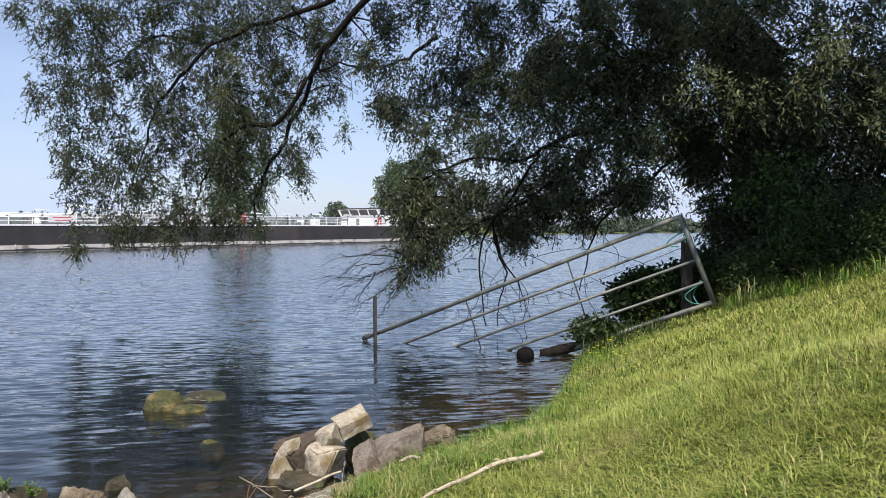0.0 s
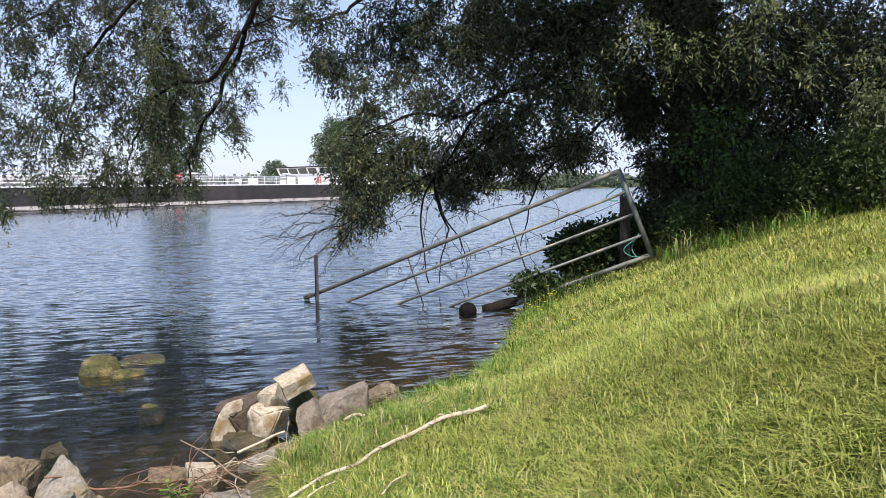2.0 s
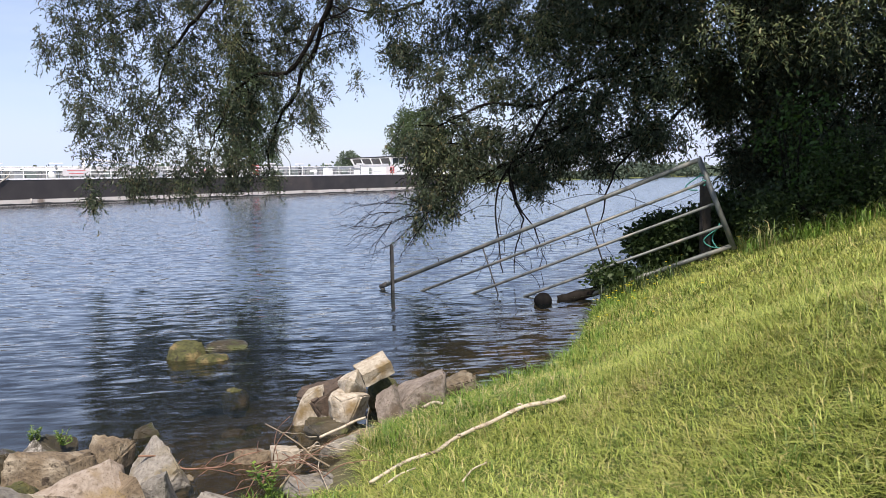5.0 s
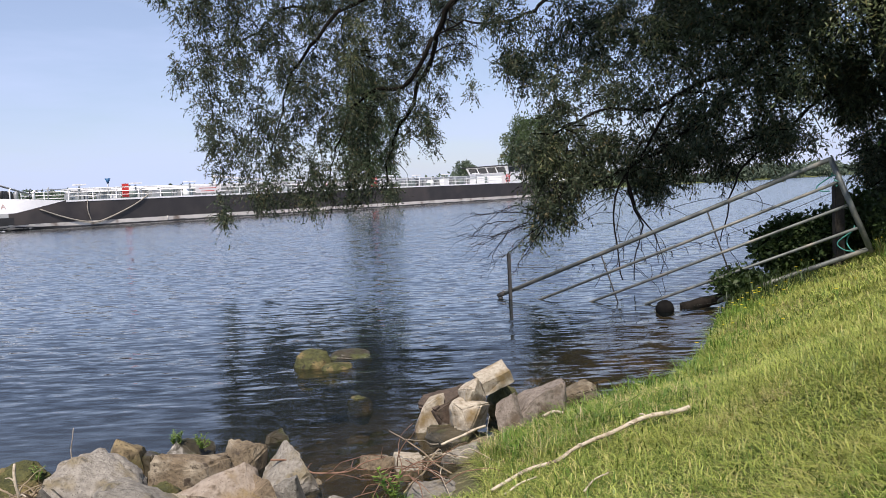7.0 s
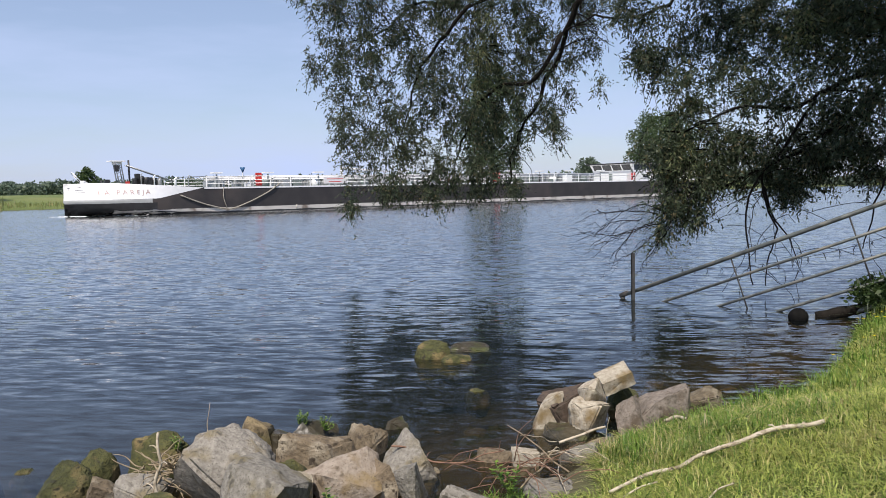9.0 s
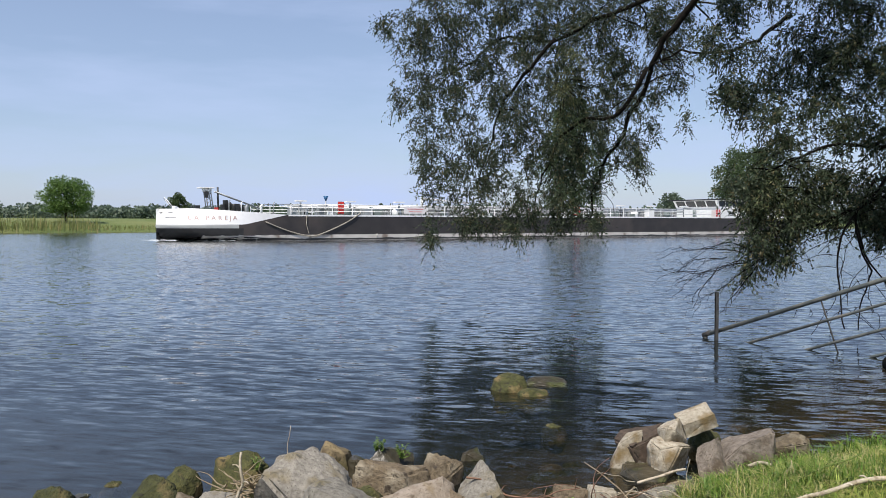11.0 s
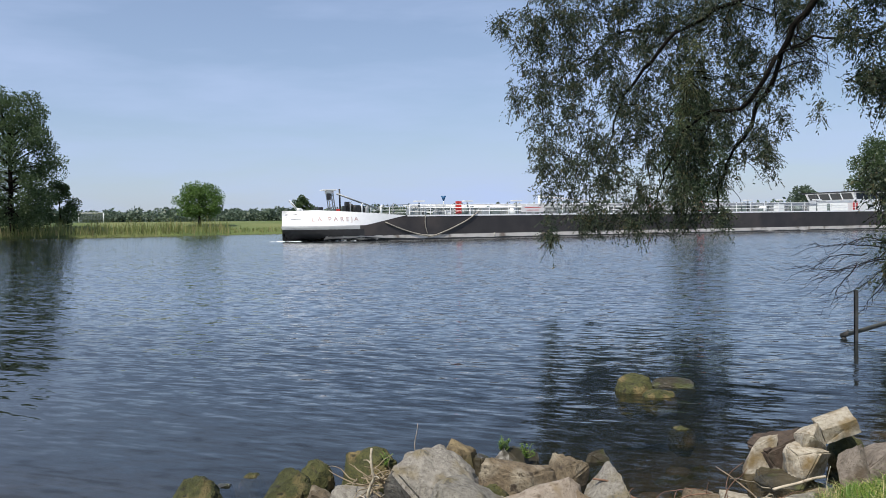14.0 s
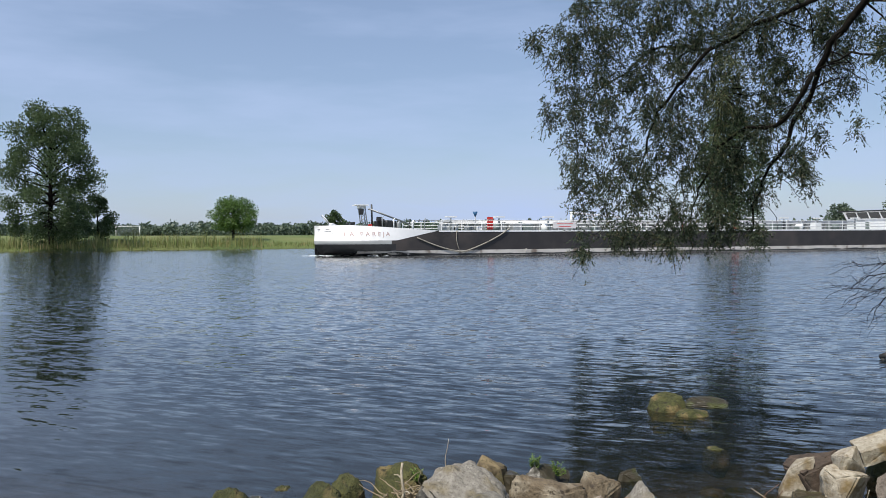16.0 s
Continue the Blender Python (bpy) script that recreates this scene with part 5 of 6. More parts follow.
# ---- trees of the far bank ----
def tree(name, place, height, radius, material, n, leaf, seed, label, low=0.12, knots=26, trunk_r=None, lean=0.0, lump=(0.24, 0.42)):
    """Trunk, a few limbs, and a crown of small leaf clusters gathered in knots with gaps between them."""
    g, r = np.random.default_rng(seed), random.Random(seed)
    ob = thing(name, place, label, "tree")
    rad = trunk_r or height * 0.022
    pts = glide([(0, 0, -0.3), (lean * 0.3, 0, height * 0.25), (lean * 0.7, 0, height * 0.55), (lean, 0, height * 0.86)], 5)
    Shape().tube(pts, taper(rad, rad * 0.2, len(pts)), 9, 0.2).made("trunk", M_BARK, ob)
    centres = []
    for i in range(knots):
        t = (i + 0.5) / knots
        z = height * (low + (0.97 - low) * t)
        wide = radius * math.sin(math.pi * min(max((z / height - low + 0.12) / (1.1 - low + 0.05), 0.02), 1)) ** 0.6
        a, d = i * 2.4 + r.uniform(-0.4, 0.4), wide * math.sqrt(r.uniform(0.15, 1)) * 0.85
        c = Vector((math.cos(a) * d + lean * z / height, math.sin(a) * d, z + r.uniform(-0.03, 0.03) * height))
        centres.append(c)
        if i % 2 == 0:
            k = pts[min(int(len(pts) * (0.25 + 0.55 * t)), len(pts) - 1)]
            line = glide([k, k.lerp(c, 0.5) + Vector((0, 0, 0.05 * height * r.uniform(-0.3, 0.6))), c], 4)
            Shape().tube(line, taper(rad * 0.3, rad * 0.05, len(line)), 5).made("limb", M_BARK, ob)
    pick = g.integers(0, knots, n)
    q = g.normal(size=(n, 3))
    q *= (g.random((n, 1)) ** 0.4) / np.linalg.norm(q, axis=1, keepdims=True)
    size = np.array([r.uniform(*lump) * radius for _ in range(knots)])[pick][:, None]
    pos = np.array([tuple(c) for c in centres])[pick] + q * size * np.array([1, 1, 0.8])
    way = q + g.normal(size=(n, 3)) * 0.6
    way /= np.linalg.norm(way, axis=1, keepdims=True)
    long = leaf * g.uniform(0.6, 1.4, n)
    v, f = leaf_sheet(pos, way, long, long * g.uniform(0.5, 0.8, n), g)
    big_mesh("crown", v, f, material, ob)["kind"] = "stuff"
    return ob


def far_ground(az, d, up=-0.1):
    p = polar(az, d, 0)
    return on_ground(p.x, p.y, up)


tree("poplar_tree", far_ground(49.1, 141), 21.2, 8.5, M_POPLAR, 42000, 0.3, 21, "tall full poplar beside reeds on the far bank", low=0.06, knots=110, trunk_r=0.5, lump=(0.13, 0.25))
tree("shrub", far_ground(46.4, 150), 7.6, 3.0, M_POPLAR, 6000, 0.3, 22, "dense dark shrub beside the tall poplar", low=0.08, knots=16)
tree("meadow_tree", far_ground(38.0, 152), 7.3, 4.3, M_OAK, 11000, 0.28, 23, "round fresh-green tree on a short trunk in the meadow", low=0.3, knots=44, trunk_r=0.26, lump=(0.2, 0.34))
tree("meadow_tree", far_ground(31.2, 230), 6.6, 3.0, M_POPLAR, 4200, 0.4, 24, "small dark round tree above the hedge", low=0.1, knots=16)
tree("poplar_tree", far_ground(-6.4, 185), 18.5, 9.5, M_POPLAR, 26000, 0.4, 25, "big broad poplar on the far bank beyond the ship", low=0.05, knots=90, trunk_r=0.5, lump=(0.14, 0.26))
tree("poplar_tree", far_ground(4.8, 206), 30.0, 9.6, M_POPLAR, 26000, 0.45, 29, "very tall poplar half hidden behind the willow's curtain", low=0.05, knots=90, trunk_r=0.6, lump=(0.15, 0.28))
tree("meadow_tree", far_ground(-1.7, 330), 10.0, 5.5, M_HAZY_WOODS, 2600, 0.8, 26, "low rounded tree far across the meadow", low=0.1, knots=14)
tree("meadow_tree", far_ground(22.6, 300), 5.0, 2.8, M_HAZY_WOODS, 1800, 0.7, 27, "small dark tree at the meadow's edge", low=0.1, knots=12)
tree("poplar_tree", far_ground(17.9, 330), 6.5, 1.3, M_HAZY_WOODS, 1500, 0.7, 28, "slim pointed poplar in the distance", low=0.05, knots=12)


def woods(az0, az1, d0, d1, low, high, n, seed, label, leaf=1.0, spread=9, shore=False):
    """Far trees too many to count, as uneven crowns of leaf clusters standing on the meadow."""
    g = np.random.default_rng(seed)
    pos = []
    for _ in range(n):
        az, d = g.uniform(az0, az1), g.uniform(d0, d1)
        if shore:                                    # d counts from the far waterline
            run = np.arange(150.0, 1200.0, 2.0)
            wet = -shore_distance(-np.sin(radians(az)) * run, np.cos(radians(az)) * run, FAR) < 0
            d += run[wet].max() if wet.any() else 150
        p = far_ground(az, d)
        h, w = g.uniform(low, high), g.uniform(0.5, 1.0) * spread * 0.5
        k = 230
        q = g.normal(size=(k, 3))
        q *= (g.random((k, 1)) ** 0.35) / np.linalg.norm(q, axis=1, keepdims=True)
        q[:, :2] *= w * (1 + 0.25 * g.normal(size=(k, 1)))
        q[:, 2] = (q[:, 2] * 0.52 + 0.5) * h
        pos.append(q + np.array(p))
    pos = np.concatenate(pos)
    way = g.normal(size=pos.shape)
    way /= np.linalg.norm(way, axis=1, keepdims=True)
    long = leaf * g.uniform(0.6, 1.5, len(pos))
    v, f = leaf_sheet(pos, way, long, long * 0.8, g)
    return tagged(big_mesh("far_woods", v, f, M_HAZY_WOODS), label, "woods", kind="stuff")


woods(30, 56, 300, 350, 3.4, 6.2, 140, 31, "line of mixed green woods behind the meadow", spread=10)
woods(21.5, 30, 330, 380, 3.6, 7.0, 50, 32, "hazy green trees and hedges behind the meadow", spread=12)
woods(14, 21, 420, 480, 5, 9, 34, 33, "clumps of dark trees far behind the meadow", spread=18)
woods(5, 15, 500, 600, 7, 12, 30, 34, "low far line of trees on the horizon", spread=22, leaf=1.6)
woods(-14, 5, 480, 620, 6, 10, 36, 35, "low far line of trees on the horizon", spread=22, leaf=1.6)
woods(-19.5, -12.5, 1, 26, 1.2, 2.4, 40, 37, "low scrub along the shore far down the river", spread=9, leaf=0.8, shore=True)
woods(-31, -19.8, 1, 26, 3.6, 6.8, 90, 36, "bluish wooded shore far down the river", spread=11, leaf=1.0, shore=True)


def reed_bed(az0, az1, deep, tall, n, seed, label):
    g = np.random.default_rng(seed)
    az = g.uniform(az0, az1, n * 4)
    d = g.uniform(105, 260, n * 4)
    x, y = -np.sin(np.radians(az)) * d, np.cos(np.radians(az)) * d
    e = -shore_distance(x, y, FAR)
    keep = np.where((e > -0.5) & (e < deep))[0][:n]
    x, y = x[keep], y[keep]
    k = len(x)
    root = np.stack([x, y, ground_height(x, y) - 0.1], 1)
    h = tall * g.uniform(0.6, 1.25, k) * (0.85 + 0.3 * np.sin(x * 0.7) * np.sin(y * 0.9))
    lean = g.normal(0, 0.13, (k, 2))
    tip = root + np.stack([lean[:, 0] * h, lean[:, 1] * h, h], 1)
    a = g.uniform(0, math.tau, k)
    side = np.stack([np.cos(a), np.sin(a), np.zeros(k)], 1) * g.uniform(0.02, 0.055, k)[:, None]
    v = np.stack([root - side, root + side, (root + tip) / 2 + side * 0.9, tip], 1).reshape(-1, 3)
    return tagged(big_mesh("reeds", v, np.arange(k * 4).reshape(-1, 4), M_REED), label, "reeds", kind="stuff")


reed_bed(36, 56, 7, 2.1, 16000, 41, "tall yellow-green reeds along the far bank")
reed_bed(14, 36, 6, 0.75, 14000, 42, "low ragged grass along the far waterline")

goal = thing("football_goal", far_ground(44.6, 190, 0), "small white goal frame with grey net in the meadow", "goal")
goal.rotation_euler[2] = radians(40)
for x in (-2.4, 2.4):
    Shape().tube([(x, 0, -0.2), (x, 0, 2.0)], 0.09, 8).made("goalpost", (M_WHITE := mat("white paint", (0.86, 0.86, 0.85), (0.82, 0.82, 0.81), scale=3, rough=0.5, blotch=(0.72, 0.7, 0.66), blotch_scale=0.8, blotch_amount=(0.6, 0.8))) if x < 0 else M_WHITE, goal)
Shape().tube([(-2.4, 0, 2.0), (2.4, 0, 2.0)], 0.09, 8).made("crossbar", M_WHITE, goal)
M_NET = mat("grey net", (0.34, 0.36, 0.36), (0.28, 0.3, 0.3), rough=0.9)
net = Shape()
for i in range(17):
    net.tube([(-2.4 + 0.3 * i, 0.1, 1.95), (-2.4 + 0.3 * i, 1.2, 0)], 0.05, 4)
for i in range(8):
    net.tube([(-2.4, 0.1 + i * 0.15, 1.95 - i * 0.27), (2.4, 0.1 + i * 0.15, 1.95 - i * 0.27)], 0.05, 4)
net.made("net", M_NET, goal)

# ---- motor tanker on the river ----
M_HULL = mat("dark hull paint", (0.04, 0.035, 0.034), (0.028, 0.025, 0.025), scale=0.8, rough=0.55, blotch=(0.06, 0.05, 0.045), blotch_scale=0.25, bump=0.01, bump_scale=1.2)
M_BOOT = mat("chalky waterline strip", (0.6, 0.57, 0.53), (0.46, 0.43, 0.39), scale=0.9, rough=0.8, blotch=(0.2, 0.16, 0.13), blotch_scale=0.9, blotch_amount=(0.56, 0.68))
M_BAND = mat("grey band paint", (0.42, 0.43, 0.42), (0.36, 0.37, 0.36), scale=1.0, rough=0.5)
M_BLACK = mat("black paint", (0.03, 0.03, 0.032), (0.02, 0.02, 0.02), scale=2, rough=0.5)
M_DECK = mat("green-grey deck paint", (0.2, 0.24, 0.22), (0.15, 0.18, 0.17), scale=1.0, rough=0.7)
M_PIPE = mat("pipe metal", (0.45, 0.46, 0.46), (0.3, 0.31, 0.32), scale=2, rough=0.45, metal=0.4)
M_RED = mat("red paint", (0.65, 0.05, 0.04), (0.5, 0.04, 0.03), scale=2, rough=0.5)
M_BLUE = mat("blue paint", (0.02, 0.12, 0.28), (0.02, 0.09, 0.2), scale=2, rough=0.5)
M_TINT = mat("tinted glass", (0.02, 0.025, 0.03), (0.015, 0.018, 0.02), scale=1, rough=0.08)
M_HAWSER = mat("grey rope", (0.38, 0.35, 0.29), (0.24, 0.22, 0.18), scale=6, rough=0.9)
M_FOAM = mat("foam", (0.85, 0.87, 0.88), (0.6, 0.66, 0.7), scale=2, rough=0.9, bump=0.05, bump_scale=3)

ship = new("motor_tanker")
ship.matrix_world = pose(-39.2, 63.5, 0, 0, 0, 45.57)
tagged(ship, "long dark-hulled river tanker with a white bow, under way", "ship")
LONG, HALF = 86.0, 5.7


def breadth(s, z):
    rake = 0.8 * (z - 1.3) / 1.5 if z > 1.3 else 0.5 * (1.3 - z) + 1.5 * max(1 - z / 0.55, 0) ** 2
    u = max(s - rake - 0.02, 0.0)
    b = 1.0 if u >= 8 else (1 - (1 - u / 8) ** 2.3) ** 0.5
    return HALF * b * (1 - 0.25 * ((s - 82) / 4) ** 2 if s > 82 else 1)


def sheer(s):
    return 2.85 - 0.55 * min(max((s - 2.5) / 8.0, 0), 1)


def band(name, s0, s1, lo, hi, material, label="", out=0.0, rows=3, step=1.5):
    """A strip of plating on both sides of the hull between two heights."""
    k = max(int((s1 - s0) / 0.25) if s1 < 14 else int((s1 - s0) / step), 2)
    for near in (True, False):
        v = []
        for i in range(k + 1):
            s = s0 + (s1 - s0) * i / k
            for j in range(rows + 1):
                z = lo(s) + (hi(s) - lo(s)) * j / rows
                b = breadth(s, z) + out
                v.append((s, HALF - b if near else HALF + b, z))
        w = rows + 1
        f = [(i * w + j, (i + 1) * w + j, (i + 1) * w + j + 1, i * w + j + 1) for i in range(k) for j in range(rows)]
        Shape().add(v, f if near else [q[::-1] for q in f]).made(name, material, ship, label)


def white_low(s):
    return 1.42 + max(s - 6.4, 0) / 4.1 * 0.9


band("keel_plating", 0, 85.9, lambda s: -0.6, lambda s: 0.05, M_BLACK)
# ragged black strip: waterline shadow and dark wake trough painted onto the hull
band("wet_plating", 2.2, 85.9, lambda s: 0.0, lambda s: 0.13 + 0.09 * noise.noise((s * 0.55, 0, 0)) + 0.035 * noise.noise((s * 2.1, 3, 0)) + 0.16 * math.exp(-((s - 6.5) / 3) ** 2), M_BLACK, "black ragged line, the dark wake trough painted on the hull", 0.024, 1, 0.3)
band("waterline_strip", 3.0, 85.9, lambda s: 0.0, lambda s: 0.47, M_BOOT, "pale scuffed strip at the waterline", 0.012)
band("bow_plating", 0, 6.3, lambda s: 0.42 * min(max((s - 1.6) / 1.6, 0), 1), lambda s: 1.08, M_BLACK)
band("grey_band", 0, 5.9, lambda s: 1.08, lambda s: 1.42, M_BAND)
band("bow_bulwark", 0, 10.5, white_low, sheer, M_WHITE, "white painted bow", 0.01)
band("band_end", 5.9, 6.3, lambda s: 1.08, lambda s: 1.42, M_HULL)
band("shoulder_plating", 6.3, 10.5, lambda s: 0.42, white_low, M_HULL)
band("side_plating", 10.5, 85.9, lambda s: 0.42, lambda s: 2.18, M_HULL, "dark brown side plating")
band("deck_edge", 10.5, 85.9, lambda s: 2.18, lambda s: 2.32, M_WHITE, "white deck edge", 0.03)
deck_s = [0.05, 0.3, 0.7, 1.2, 2, 3, 4.5, 6, 8, 10.5, 82, 84, 85.9]
deck_v = [(s, HALF - breadth(s, sheer(s)) + 0.02, sheer(s) - 0.12) for s in deck_s] + [(s, HALF + breadth(s, sheer(s)) - 0.02, sheer(s) - 0.12) for s in deck_s[::-1]]
Shape().add(deck_v, [tuple(range(len(deck_v)))]).made("deck", M_DECK, ship, smooth=False)
b1 = breadth(85.9, 1)
Shape().add([(85.9, HALF - b1, -0.6), (85.9, HALF + b1, -0.6), (85.9, HALF + b1, 2.32), (85.9, HALF - b1, 2.32)], [(0, 1, 2, 3)]).made("transom", M_HULL, ship, smooth=False)

for i in range(3):                                   # draught louvres at the stem
    z = 2.5 - 0.22 * i
    Shape().tube([(0.3 + 0.06 * i + 0.18 * k, HALF - breadth(0.3 + 0.06 * i + 0.18 * k, z) - 0.03, z) for k in range(5)], 0.022, 5).made("louvre", M_BLACK, ship)
M_LETTER = mat("red-brown lettering", (0.5, 0.37, 0.34), (0.44, 0.3, 0.27), scale=3)
bow_name = new("bow_name")
bow_name.parent = ship
tagged(bow_name, "thin red-brown capital letters")
place = 1.9
for letter in "LA PAREJA":
    curve = bpy.data.curves.new("letter", "FONT")
    curve.body, curve.size, curve.extrude = letter, 0.56, 0.006
    ob = bpy.data.objects.new("letter", curve)
    scene.collection.objects.link(ob)
    bpy.context.view_layer.update()
    flat = bpy.data.meshes.new_from_object(ob.evaluated_get(bpy.context.evaluated_depsgraph_get()))
    bpy.data.objects.remove(ob)
    if letter != " ":
        spots = [(place + v.co.x, v.co.y + 1.82, v.co.z) for v in flat.vertices]
        me = bpy.data.meshes.new("letter")
        me.from_pydata([(s, HALF - breadth(s, z) - 0.03 - q, z) for s, z, q in spots], [], [tuple(p.vertices) for p in flat.polygons])
        me.materials.append(M_LETTER)
        new("letter", me).parent = bow_name
    place += max(v.co.x for v in flat.vertices) + 0.17 if letter != " " else 0.3

RAIL_A, RAIL_B = 10.8, 84.0
stanchion = bpy.data.meshes.new("stanchion")
s_shape = Shape().tube([(0, 0, 0), (0, 0, 1.0)], 0.045, 6)
stanchion.from_pydata([tuple(v) for v in s_shape.v], [], s_shape.f)
stanchion.materials.append(M_WHITE)
for y in (0.12, 2 * HALF - 0.12):
    for i in range(36):
        o = new("stanchion", stanchion)
        o.parent, o.location = ship, (RAIL_A + i * (RAIL_B - RAIL_A) / 35, y, 2.3)
    for z in (2.65, 2.97, 3.29):
        Shape().tube([(RAIL_A, y, z), (RAIL_B, y, z)], 0.033, 6).made("handrail", M_WHITE, ship)
for y in (0.3, 2 * HALF - 0.3):
    Shape().tube([(7.2, y, 2.6), (8.4, y, 3.25), (10.8, y, 3.29)], 0.035, 6).made("handrail", M_PIPE, ship)

# bow gear
for x, y in ((4.4, HALF - 0.3), (4.9, HALF - 0.3), (4.4, HALF + 0.3), (4.9, HALF + 0.3)):
    Shape().tube([(x + 0.3, y * 1.06 - HALF * 0.06, 2.6), (x, y, 4.75)], 0.055, 6).made("mast_leg", M_PIPE, ship)
for i in range(6):
    z = 2.75 + i * 0.32
    e = 0.3 * (4.75 - z) / 2.15
    Shape().tube([(4.4 + e, HALF - 0.3, z), (4.9 + e - 0.05, HALF - 0.3, z + 0.32)], 0.03, 5).made("mast_lattice", M_PIPE, ship)
Shape().tube([(5.7, HALF - 0.1, 2.4), (5.65, HALF - 0.1, 4.95)], 0.09, 8).made("derrick_post", M_BLACK, ship)
Shape().box((3.9, HALF - 0.7, 4.8), (5.2, HALF + 0.7, 4.9)).made("mast_platform", M_WHITE, ship, smooth=False)
Shape().box((4.3, HALF - 0.35, 4.5), (5.0, HALF + 0.35, 4.78)).made("mast_head", M_WHITE, ship, smooth=False)
for dy in (-0.2, 0.2):
    Shape().tube([(5.4, HALF + dy, 4.5), (9.8, HALF + dy, 2.95)], 0.06, 6).made("boom", M_PIPE, ship)
for i in range(6):
    a = 5.6 + i * 0.7
    z = 4.5 - (a - 5.4) * 0.352
    Shape().tube([(a, HALF - 0.2, z), (a + 0.35, HALF + 0.2, z - 0.12)], 0.03, 5).made("lattice", M_PIPE, ship)
for x, y, h in ((1.4, HALF - 1, 0.5), (2.2, HALF + 1.5, 0.45), (6.6, HALF - 2, 0.75), (6.9, HALF + 0.5, 0.9), (7.6, HALF - 1, 0.7)):
    Shape().tube([(x, y, 2.3), (x, y, 2.6 + h * 0.6), (x, y, 2.6 + h)], [0.22, 0.2, 0.26], 10).made("winch_drum" if x > 6 else "bollard", M_BLACK if x > 6 else M_WHITE, ship)
Shape().box((5.9, HALF - 1.1, 2.5), (6.5, HALF - 0.1, 3.3)).made("winch_frame", M_BLACK, ship, smooth=False)
Shape().box((5.0, HALF - 1.4, 2.5), (5.3, HALF - 1.1, 3.0)).made("control_box", M_RED, ship, smooth=False)
for dy in (-0.35, 0.35):
    Shape().tube([(1.6, HALF + dy, 2.8), (0.8, HALF + dy, 3.75)], 0.04, 6).made("bow_staff", M_WHITE, ship)
Shape().tube([(0.8, HALF - 0.35, 3.75), (0.74, HALF, 3.87), (0.8, HALF + 0.35, 3.75)], 0.04, 6).made("bow_hoop", M_WHITE, ship)

for i, (x, y, h, r) in enumerate(((6.1, 3.6, 1.0, 0.05), (6.4, 4.3, 0.7, 0.16), (7.2, 3.4, 0.85, 0.06), (7.9, 4.0, 0.5, 0.2), (8.6, 2.8, 0.75, 0.05), (9.2, 3.6, 0.6, 0.12), (9.9, 2.2, 0.8, 0.05), (2.9, 4.6, 0.4, 0.12))):
    Shape().tube([(x, y, 2.2), (x, y, 2.6 + h), (x + 0.12, y, 2.68 + h)], r, 8).made("deck_fitting", (M_PIPE, M_BLACK, M_WHITE)[i % 3], ship)

for x0, y0, z0, x1, y1, z1 in ((6.0, 4.6, 2.6, 6.35, 5.2, 3.7), (6.9, 4.2, 2.6, 7.3, 5.0, 3.35), (7.6, 5.2, 2.6, 8.3, 6.0, 3.1), (3.4, 5.0, 2.7, 3.8, 5.6, 3.2), (4.2, 4.8, 3.9, 4.55, 5.0, 4.5)):
    Shape().box((x0, y0, z0), (x1, y1, z1)).made("winch_housing", M_BLACK, ship, smooth=False)

# mooring rope hung along the side
Shape().tube(glide([(8.3, -0.06, 1.66), (9.8, -0.09, 1.05), (11.3, -0.1, 0.58), (12.5, -0.11, 0.36), (13.1, -0.11, 0.36), (14.6, -0.11, 0.85), (16.4, -0.1, 1.65), (17.6, -0.06, 2.35), (18.0, 0.2, 2.6)], 6), 0.058, 8).made("mooring_rope", M_HAWSER, ship, "grey rope sagging along the side")
Shape().tube(glide([(12.3, -0.08, 2.3), (12.25, -0.12, 1.4), (12.5, -0.12, 0.45)], 4), 0.04, 6).made("lashing", M_HAWSER, ship)
Shape().tube([(19.6, -0.1, 0.55), (19.6, -0.12, 0.1)], 0.05, 6).made("fender_line", M_BOOT, ship)

# signs
red_sign = Shape().box((15.7, 0.3, 2.4), (16.25, 0.5, 3.6)).made("red_locker", M_RED, ship, "red safety locker", False)
for z in (2.95, 3.3):
    Shape().box((15.8, 0.29, z), (16.15, 0.296, z + 0.07)).made("sign_bar", M_BLACK, red_sign, smooth=False)
Shape().box((45.2, 0.3, 2.4), (46.0, 0.5, 3.5)).made("red_locker", M_RED, ship, "red safety locker", False)
Shape().box((69.4, 0.3, 2.4), (70.0, 0.5, 3.4)).made("red_locker", M_RED, ship, "red safety locker", False)
Shape().tube([(14.9, 1.5, 2.3), (14.9, 1.5, 3.7)], 0.05, 6).made("cone_staff", M_PIPE, ship)
Shape().tube([(14.9, 1.5, 3.65), (14.9, 1.5, 4.15)], [0.05, 0.25], 10).made("blue_cone", M_BLUE, ship, "blue signal cone")
M_SIGN = mat("white sign board", (0.78, 0.74, 0.73), (0.74, 0.7, 0.69), scale=2, rough=0.5)
board = Shape().box((22.7, 0.02, 2.5), (25.3, 0.06, 3.15)).made("sign_board", M_SIGN, ship, "white notice board with red lettering", False)
for z, a, b in ((2.92, 23.1, 24.9), (2.65, 23.3, 24.7)):
    Shape().box((a, 0.012, z), (b, 0.016, z + 0.06)).made("sign_bar", M_RED, board, smooth=False)

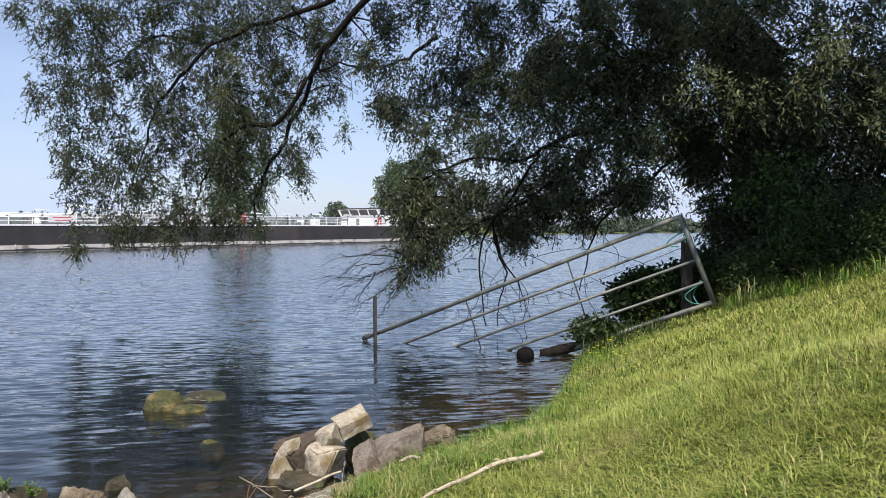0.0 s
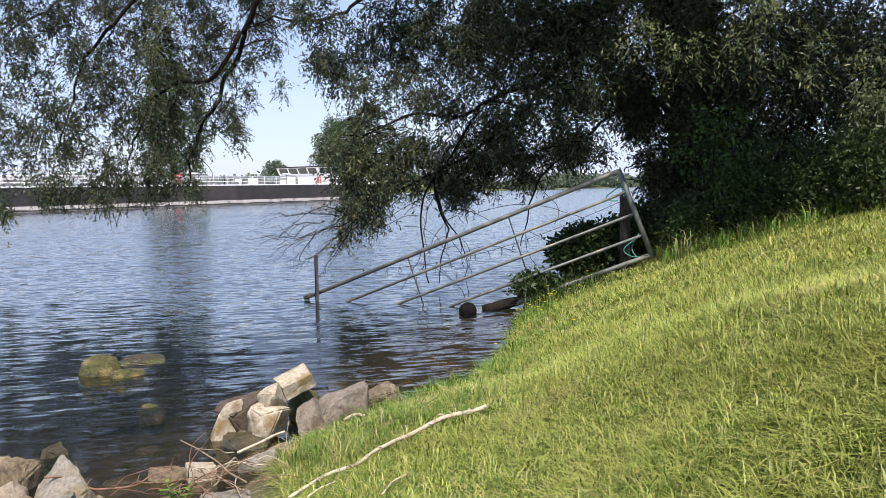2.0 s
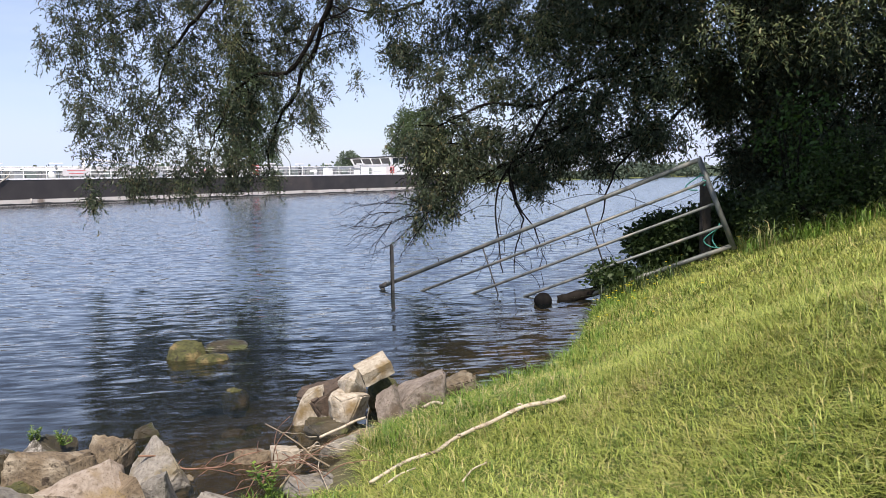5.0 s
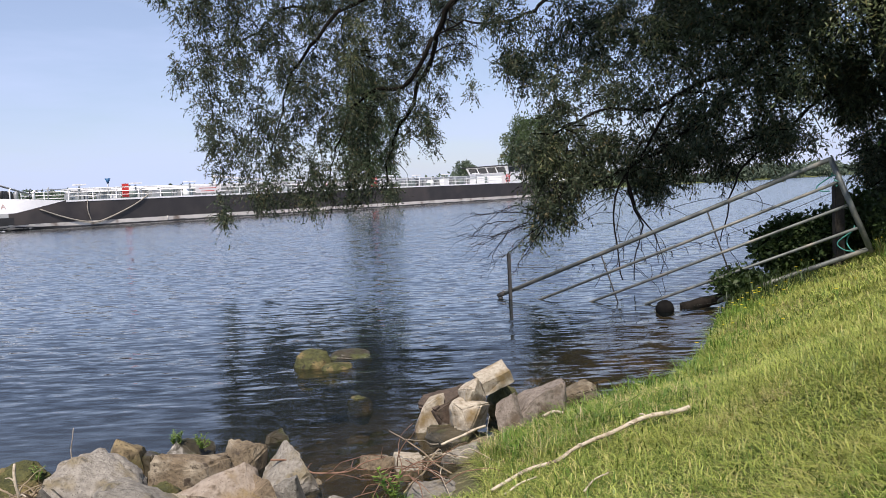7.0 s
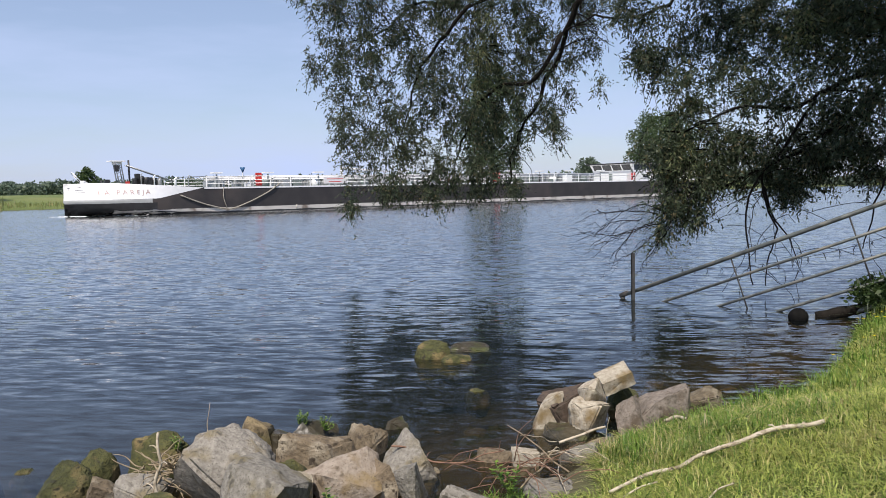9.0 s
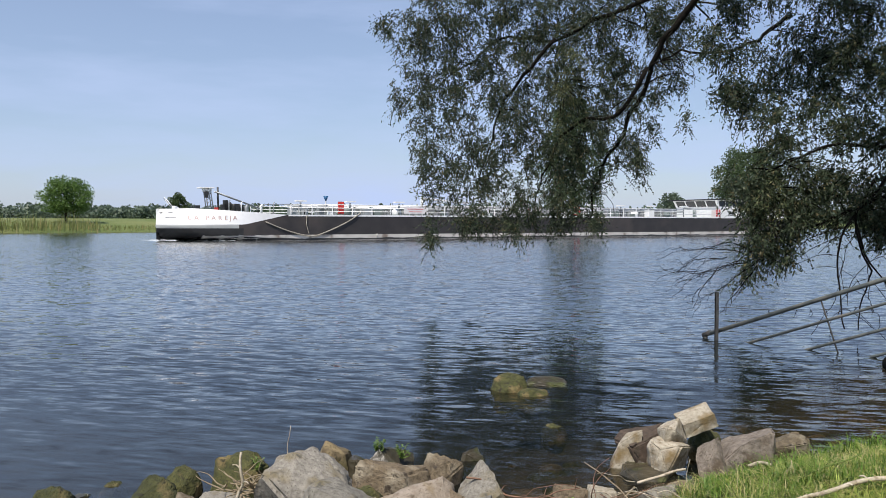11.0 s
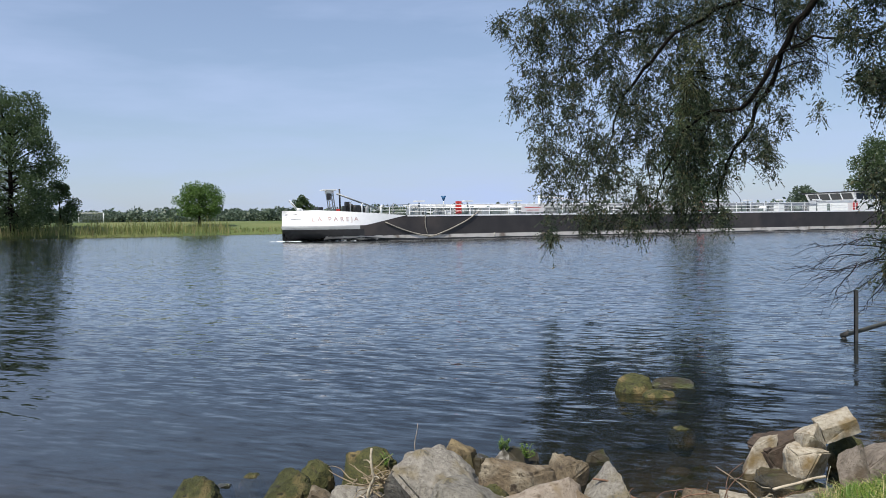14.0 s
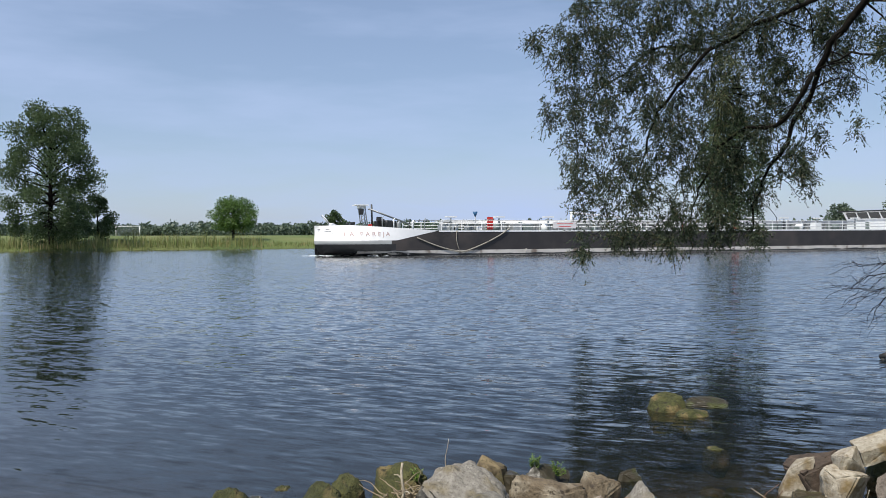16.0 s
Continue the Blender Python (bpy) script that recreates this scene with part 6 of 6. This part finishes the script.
# deck pipework, hatches and vents
for y, z, r in ((3.2, 3.05, 0.12), (3.8, 3.05, 0.12), (4.6, 3.2, 0.16), (6.4, 3.2, 0.16), (7.6, 3.05, 0.12)):
    Shape().tube([(13.5, y, z), (66.5, y, z)], r, 8).made("deck_pipe", M_PIPE, ship)
Shape().box((12.5, HALF - 0.45, 3.28), (67, HALF + 0.45, 3.36)).made("catwalk", M_WHITE, ship, smooth=False)
for i in range(18):
    x = 13.5 + i * 3.0
    Shape().box((x, 2.8, 2.2), (x + 0.12, 8.0, 3.0)).made("pipe_saddle", M_PIPE, ship, smooth=False)
rnd = random.Random(5)
for i in range(11):
    x = 12.6 + i * 5.2
    y = rnd.choice((1.6, 2.2))
    v = Shape().tube([(x, y, 2.2), (x, y, 3.5), (x, y, 3.52)], 0.09, 8).made("vent_pipe", M_PIPE, ship)
    Shape().box((x - 0.5, y - 0.3, 3.6), (x + 0.5, y + 0.3, 3.72)).made("vent_cap", M_WHITE, v, smooth=False)
for i in range(9):
    x = 17.5 + i * 5.6
    Shape().tube([(x, 2.4, 2.2), (x, 2.4, 2.85), (x, 2.4, 2.95)], [0.45, 0.45, 0.34], 14).made("tank_hatch", M_WHITE if i % 2 else M_DECK, ship)
for x, h, m in ((18.9, 0.9, M_PIPE), (20.0, 0.85, M_DECK), (30.6, 0.8, M_PIPE), (31.6, 0.7, M_DECK), (36.0, 1.0, M_PIPE), (52, 1.0, M_DECK), (58, 1.15, M_WHITE)):
    Shape().box((x, 1.2, 2.2), (x + 0.9, 2.0, 2.2 + 0.8 * h)).made("deck_locker", m, ship, smooth=False)
Shape().tube([(27.5, HALF - 1, 2.3), (27.5, HALF - 1, 4.3)], 0.14, 8).made("crane_post", M_WHITE, ship)
Shape().tube([(27.5, HALF - 1, 4.2), (33.5, HALF - 1, 3.75)], 0.1, 8).made("crane_jib", M_WHITE, ship)
for i in range(44):                                  # small valves, elbows and cable trays between the pipes
    x, y, h = 11.4 + i * 1.27 + rnd.uniform(-0.3, 0.3), rnd.uniform(0.9, 3.0), rnd.uniform(0.55, 1.25)
    kind = i % 4
    if kind == 0:
        Shape().tube([(x, y, 2.2), (x, y, 2.2 + h), (x + 0.3, y, 2.3 + h), (x + 0.55, y, 2.1 + h)], 0.06, 7).made("gooseneck", M_PIPE, ship)
    elif kind == 1:
        Shape().tube([(x, y, 2.2), (x, y, 2.2 + h * 0.8)], 0.07, 7).tube([(x, y, 2.1 + h * 0.8), (x, y, 2.16 + h * 0.8)], 0.2, 10).made("valve_wheel", M_BLACK if i % 8 == 1 else M_RED if i == 21 else M_PIPE, ship)
    elif kind == 2:
        Shape().tube([(x, y, 2.2 + h), (x + rnd.uniform(1, 3), y + 0.2, 2.2 + h)], 0.05, 6).tube([(x, y, 2.2), (x, y, 2.2 + h)], 0.04, 6).made("branch_pipe", M_PIPE, ship)
    else:
        Shape().box((x, y, 2.2), (x + rnd.uniform(0.2, 0.5), y + 0.35, 2.2 + h * 0.85)).made("junction_box", rnd.choice((M_WHITE, M_PIPE, M_DECK, M_BLACK)), ship, smooth=False)
for i in range(5):
    x = 38 + 0.7 * i
    Shape().tube([(x, 1.4, 2.25), (x, 1.4, 3.1)], 0.1, 8).made("manifold_valve", M_RED if i == 2 else M_PIPE, ship)

# low wheelhouse and deckhouse aft
Shape().box((69.0, 0.9, 2.2), (84.5, 2 * HALF - 0.9, 3.3)).made("deckhouse", M_WHITE, ship, "white deckhouse", False)
wh = Shape().add([(72.0, 2.0, 3.3), (77.0, 2.0, 3.3), (77.0, 9.4, 3.3), (72.0, 9.4, 3.3), (71.2, 1.9, 4.6), (77.2, 1.9, 4.6), (77.2, 9.5, 4.6), (71.2, 9.5, 4.6)],
                 [(0, 3, 2, 1), (0, 1, 5, 4), (1, 2, 6, 5), (2, 3, 7, 6), (3, 0, 4, 7), (4, 5, 6, 7)]).made("wheelhouse", M_WHITE, ship, "white wheelhouse with dark windows", False)
for i in range(4):
    a, b = 71.8 + 1.3 * i, 71.8 + 1.3 * i + 1.14
    Shape().add([(a, 1.94, 3.75), (b, 1.94, 3.75), (b - 0.06, 1.88, 4.5), (a - 0.16, 1.88, 4.5), (a, 1.99, 3.75), (b, 1.99, 3.75), (b - 0.06, 1.96, 4.5), (a - 0.16, 1.96, 4.5)],
                [(0, 1, 2, 3), (7, 6, 5, 4), (0, 4, 5, 1), (1, 5, 6, 2), (2, 6, 7, 3), (3, 7, 4, 0)]).made("window", M_TINT, wh, smooth=False)
for i in range(4):
    y = 2.3 + 1.75 * i
    Shape().add([(71.7, y, 3.75), (71.7, y + 1.5, 3.75), (71.2, y + 1.5, 4.5), (71.2, y, 4.5), (71.8, y, 3.75), (71.8, y + 1.5, 3.75), (71.3, y + 1.5, 4.5), (71.3, y, 4.5)],
                [(3, 2, 1, 0), (4, 5, 6, 7), (0, 1, 5, 4), (1, 2, 6, 5), (2, 3, 7, 6), (3, 0, 4, 7)]).made("window", M_TINT, wh, smooth=False)
Shape().box((70.8, 1.4, 4.6), (78.0, 10.0, 4.76)).made("wheelhouse_roof", M_BLACK, wh, smooth=False)
for i in range(5):
    Shape().box((72.5 + 2.2 * i, 0.88, 2.55), (73.5 + 2.2 * i, 0.9, 3.05)).made("window", M_TINT, ship, smooth=False)

# foam thrown up along the bow
g = np.random.default_rng(3)
foam = Shape()
for i in range(46):
    s = g.uniform(-0.6, 6) if i % 3 else g.uniform(-1.2, 1.6)
    y = HALF - breadth(max(s, 1.4), 0.05) - abs(g.normal(0, 0.22)) - 0.03 * max(s, 0) * g.random()
    if s < 0.9:
        y = HALF - g.uniform(0, 3.4)
    a, b = g.uniform(0.1, 0.4), g.uniform(0.03, 0.09)
    foam.add([(s - a, y, 0.012), (s, y - b, 0.012), (s + a, y, 0.012), (s, y + b, 0.012), (s, y, 0.02 + 0.05 * g.random())], [(0, 1, 4), (1, 2, 4), (2, 3, 4), (3, 0, 4)])
foam.made("bow_wave", M_FOAM, ship, "white foam along the bow")["kind"] = "stuff"
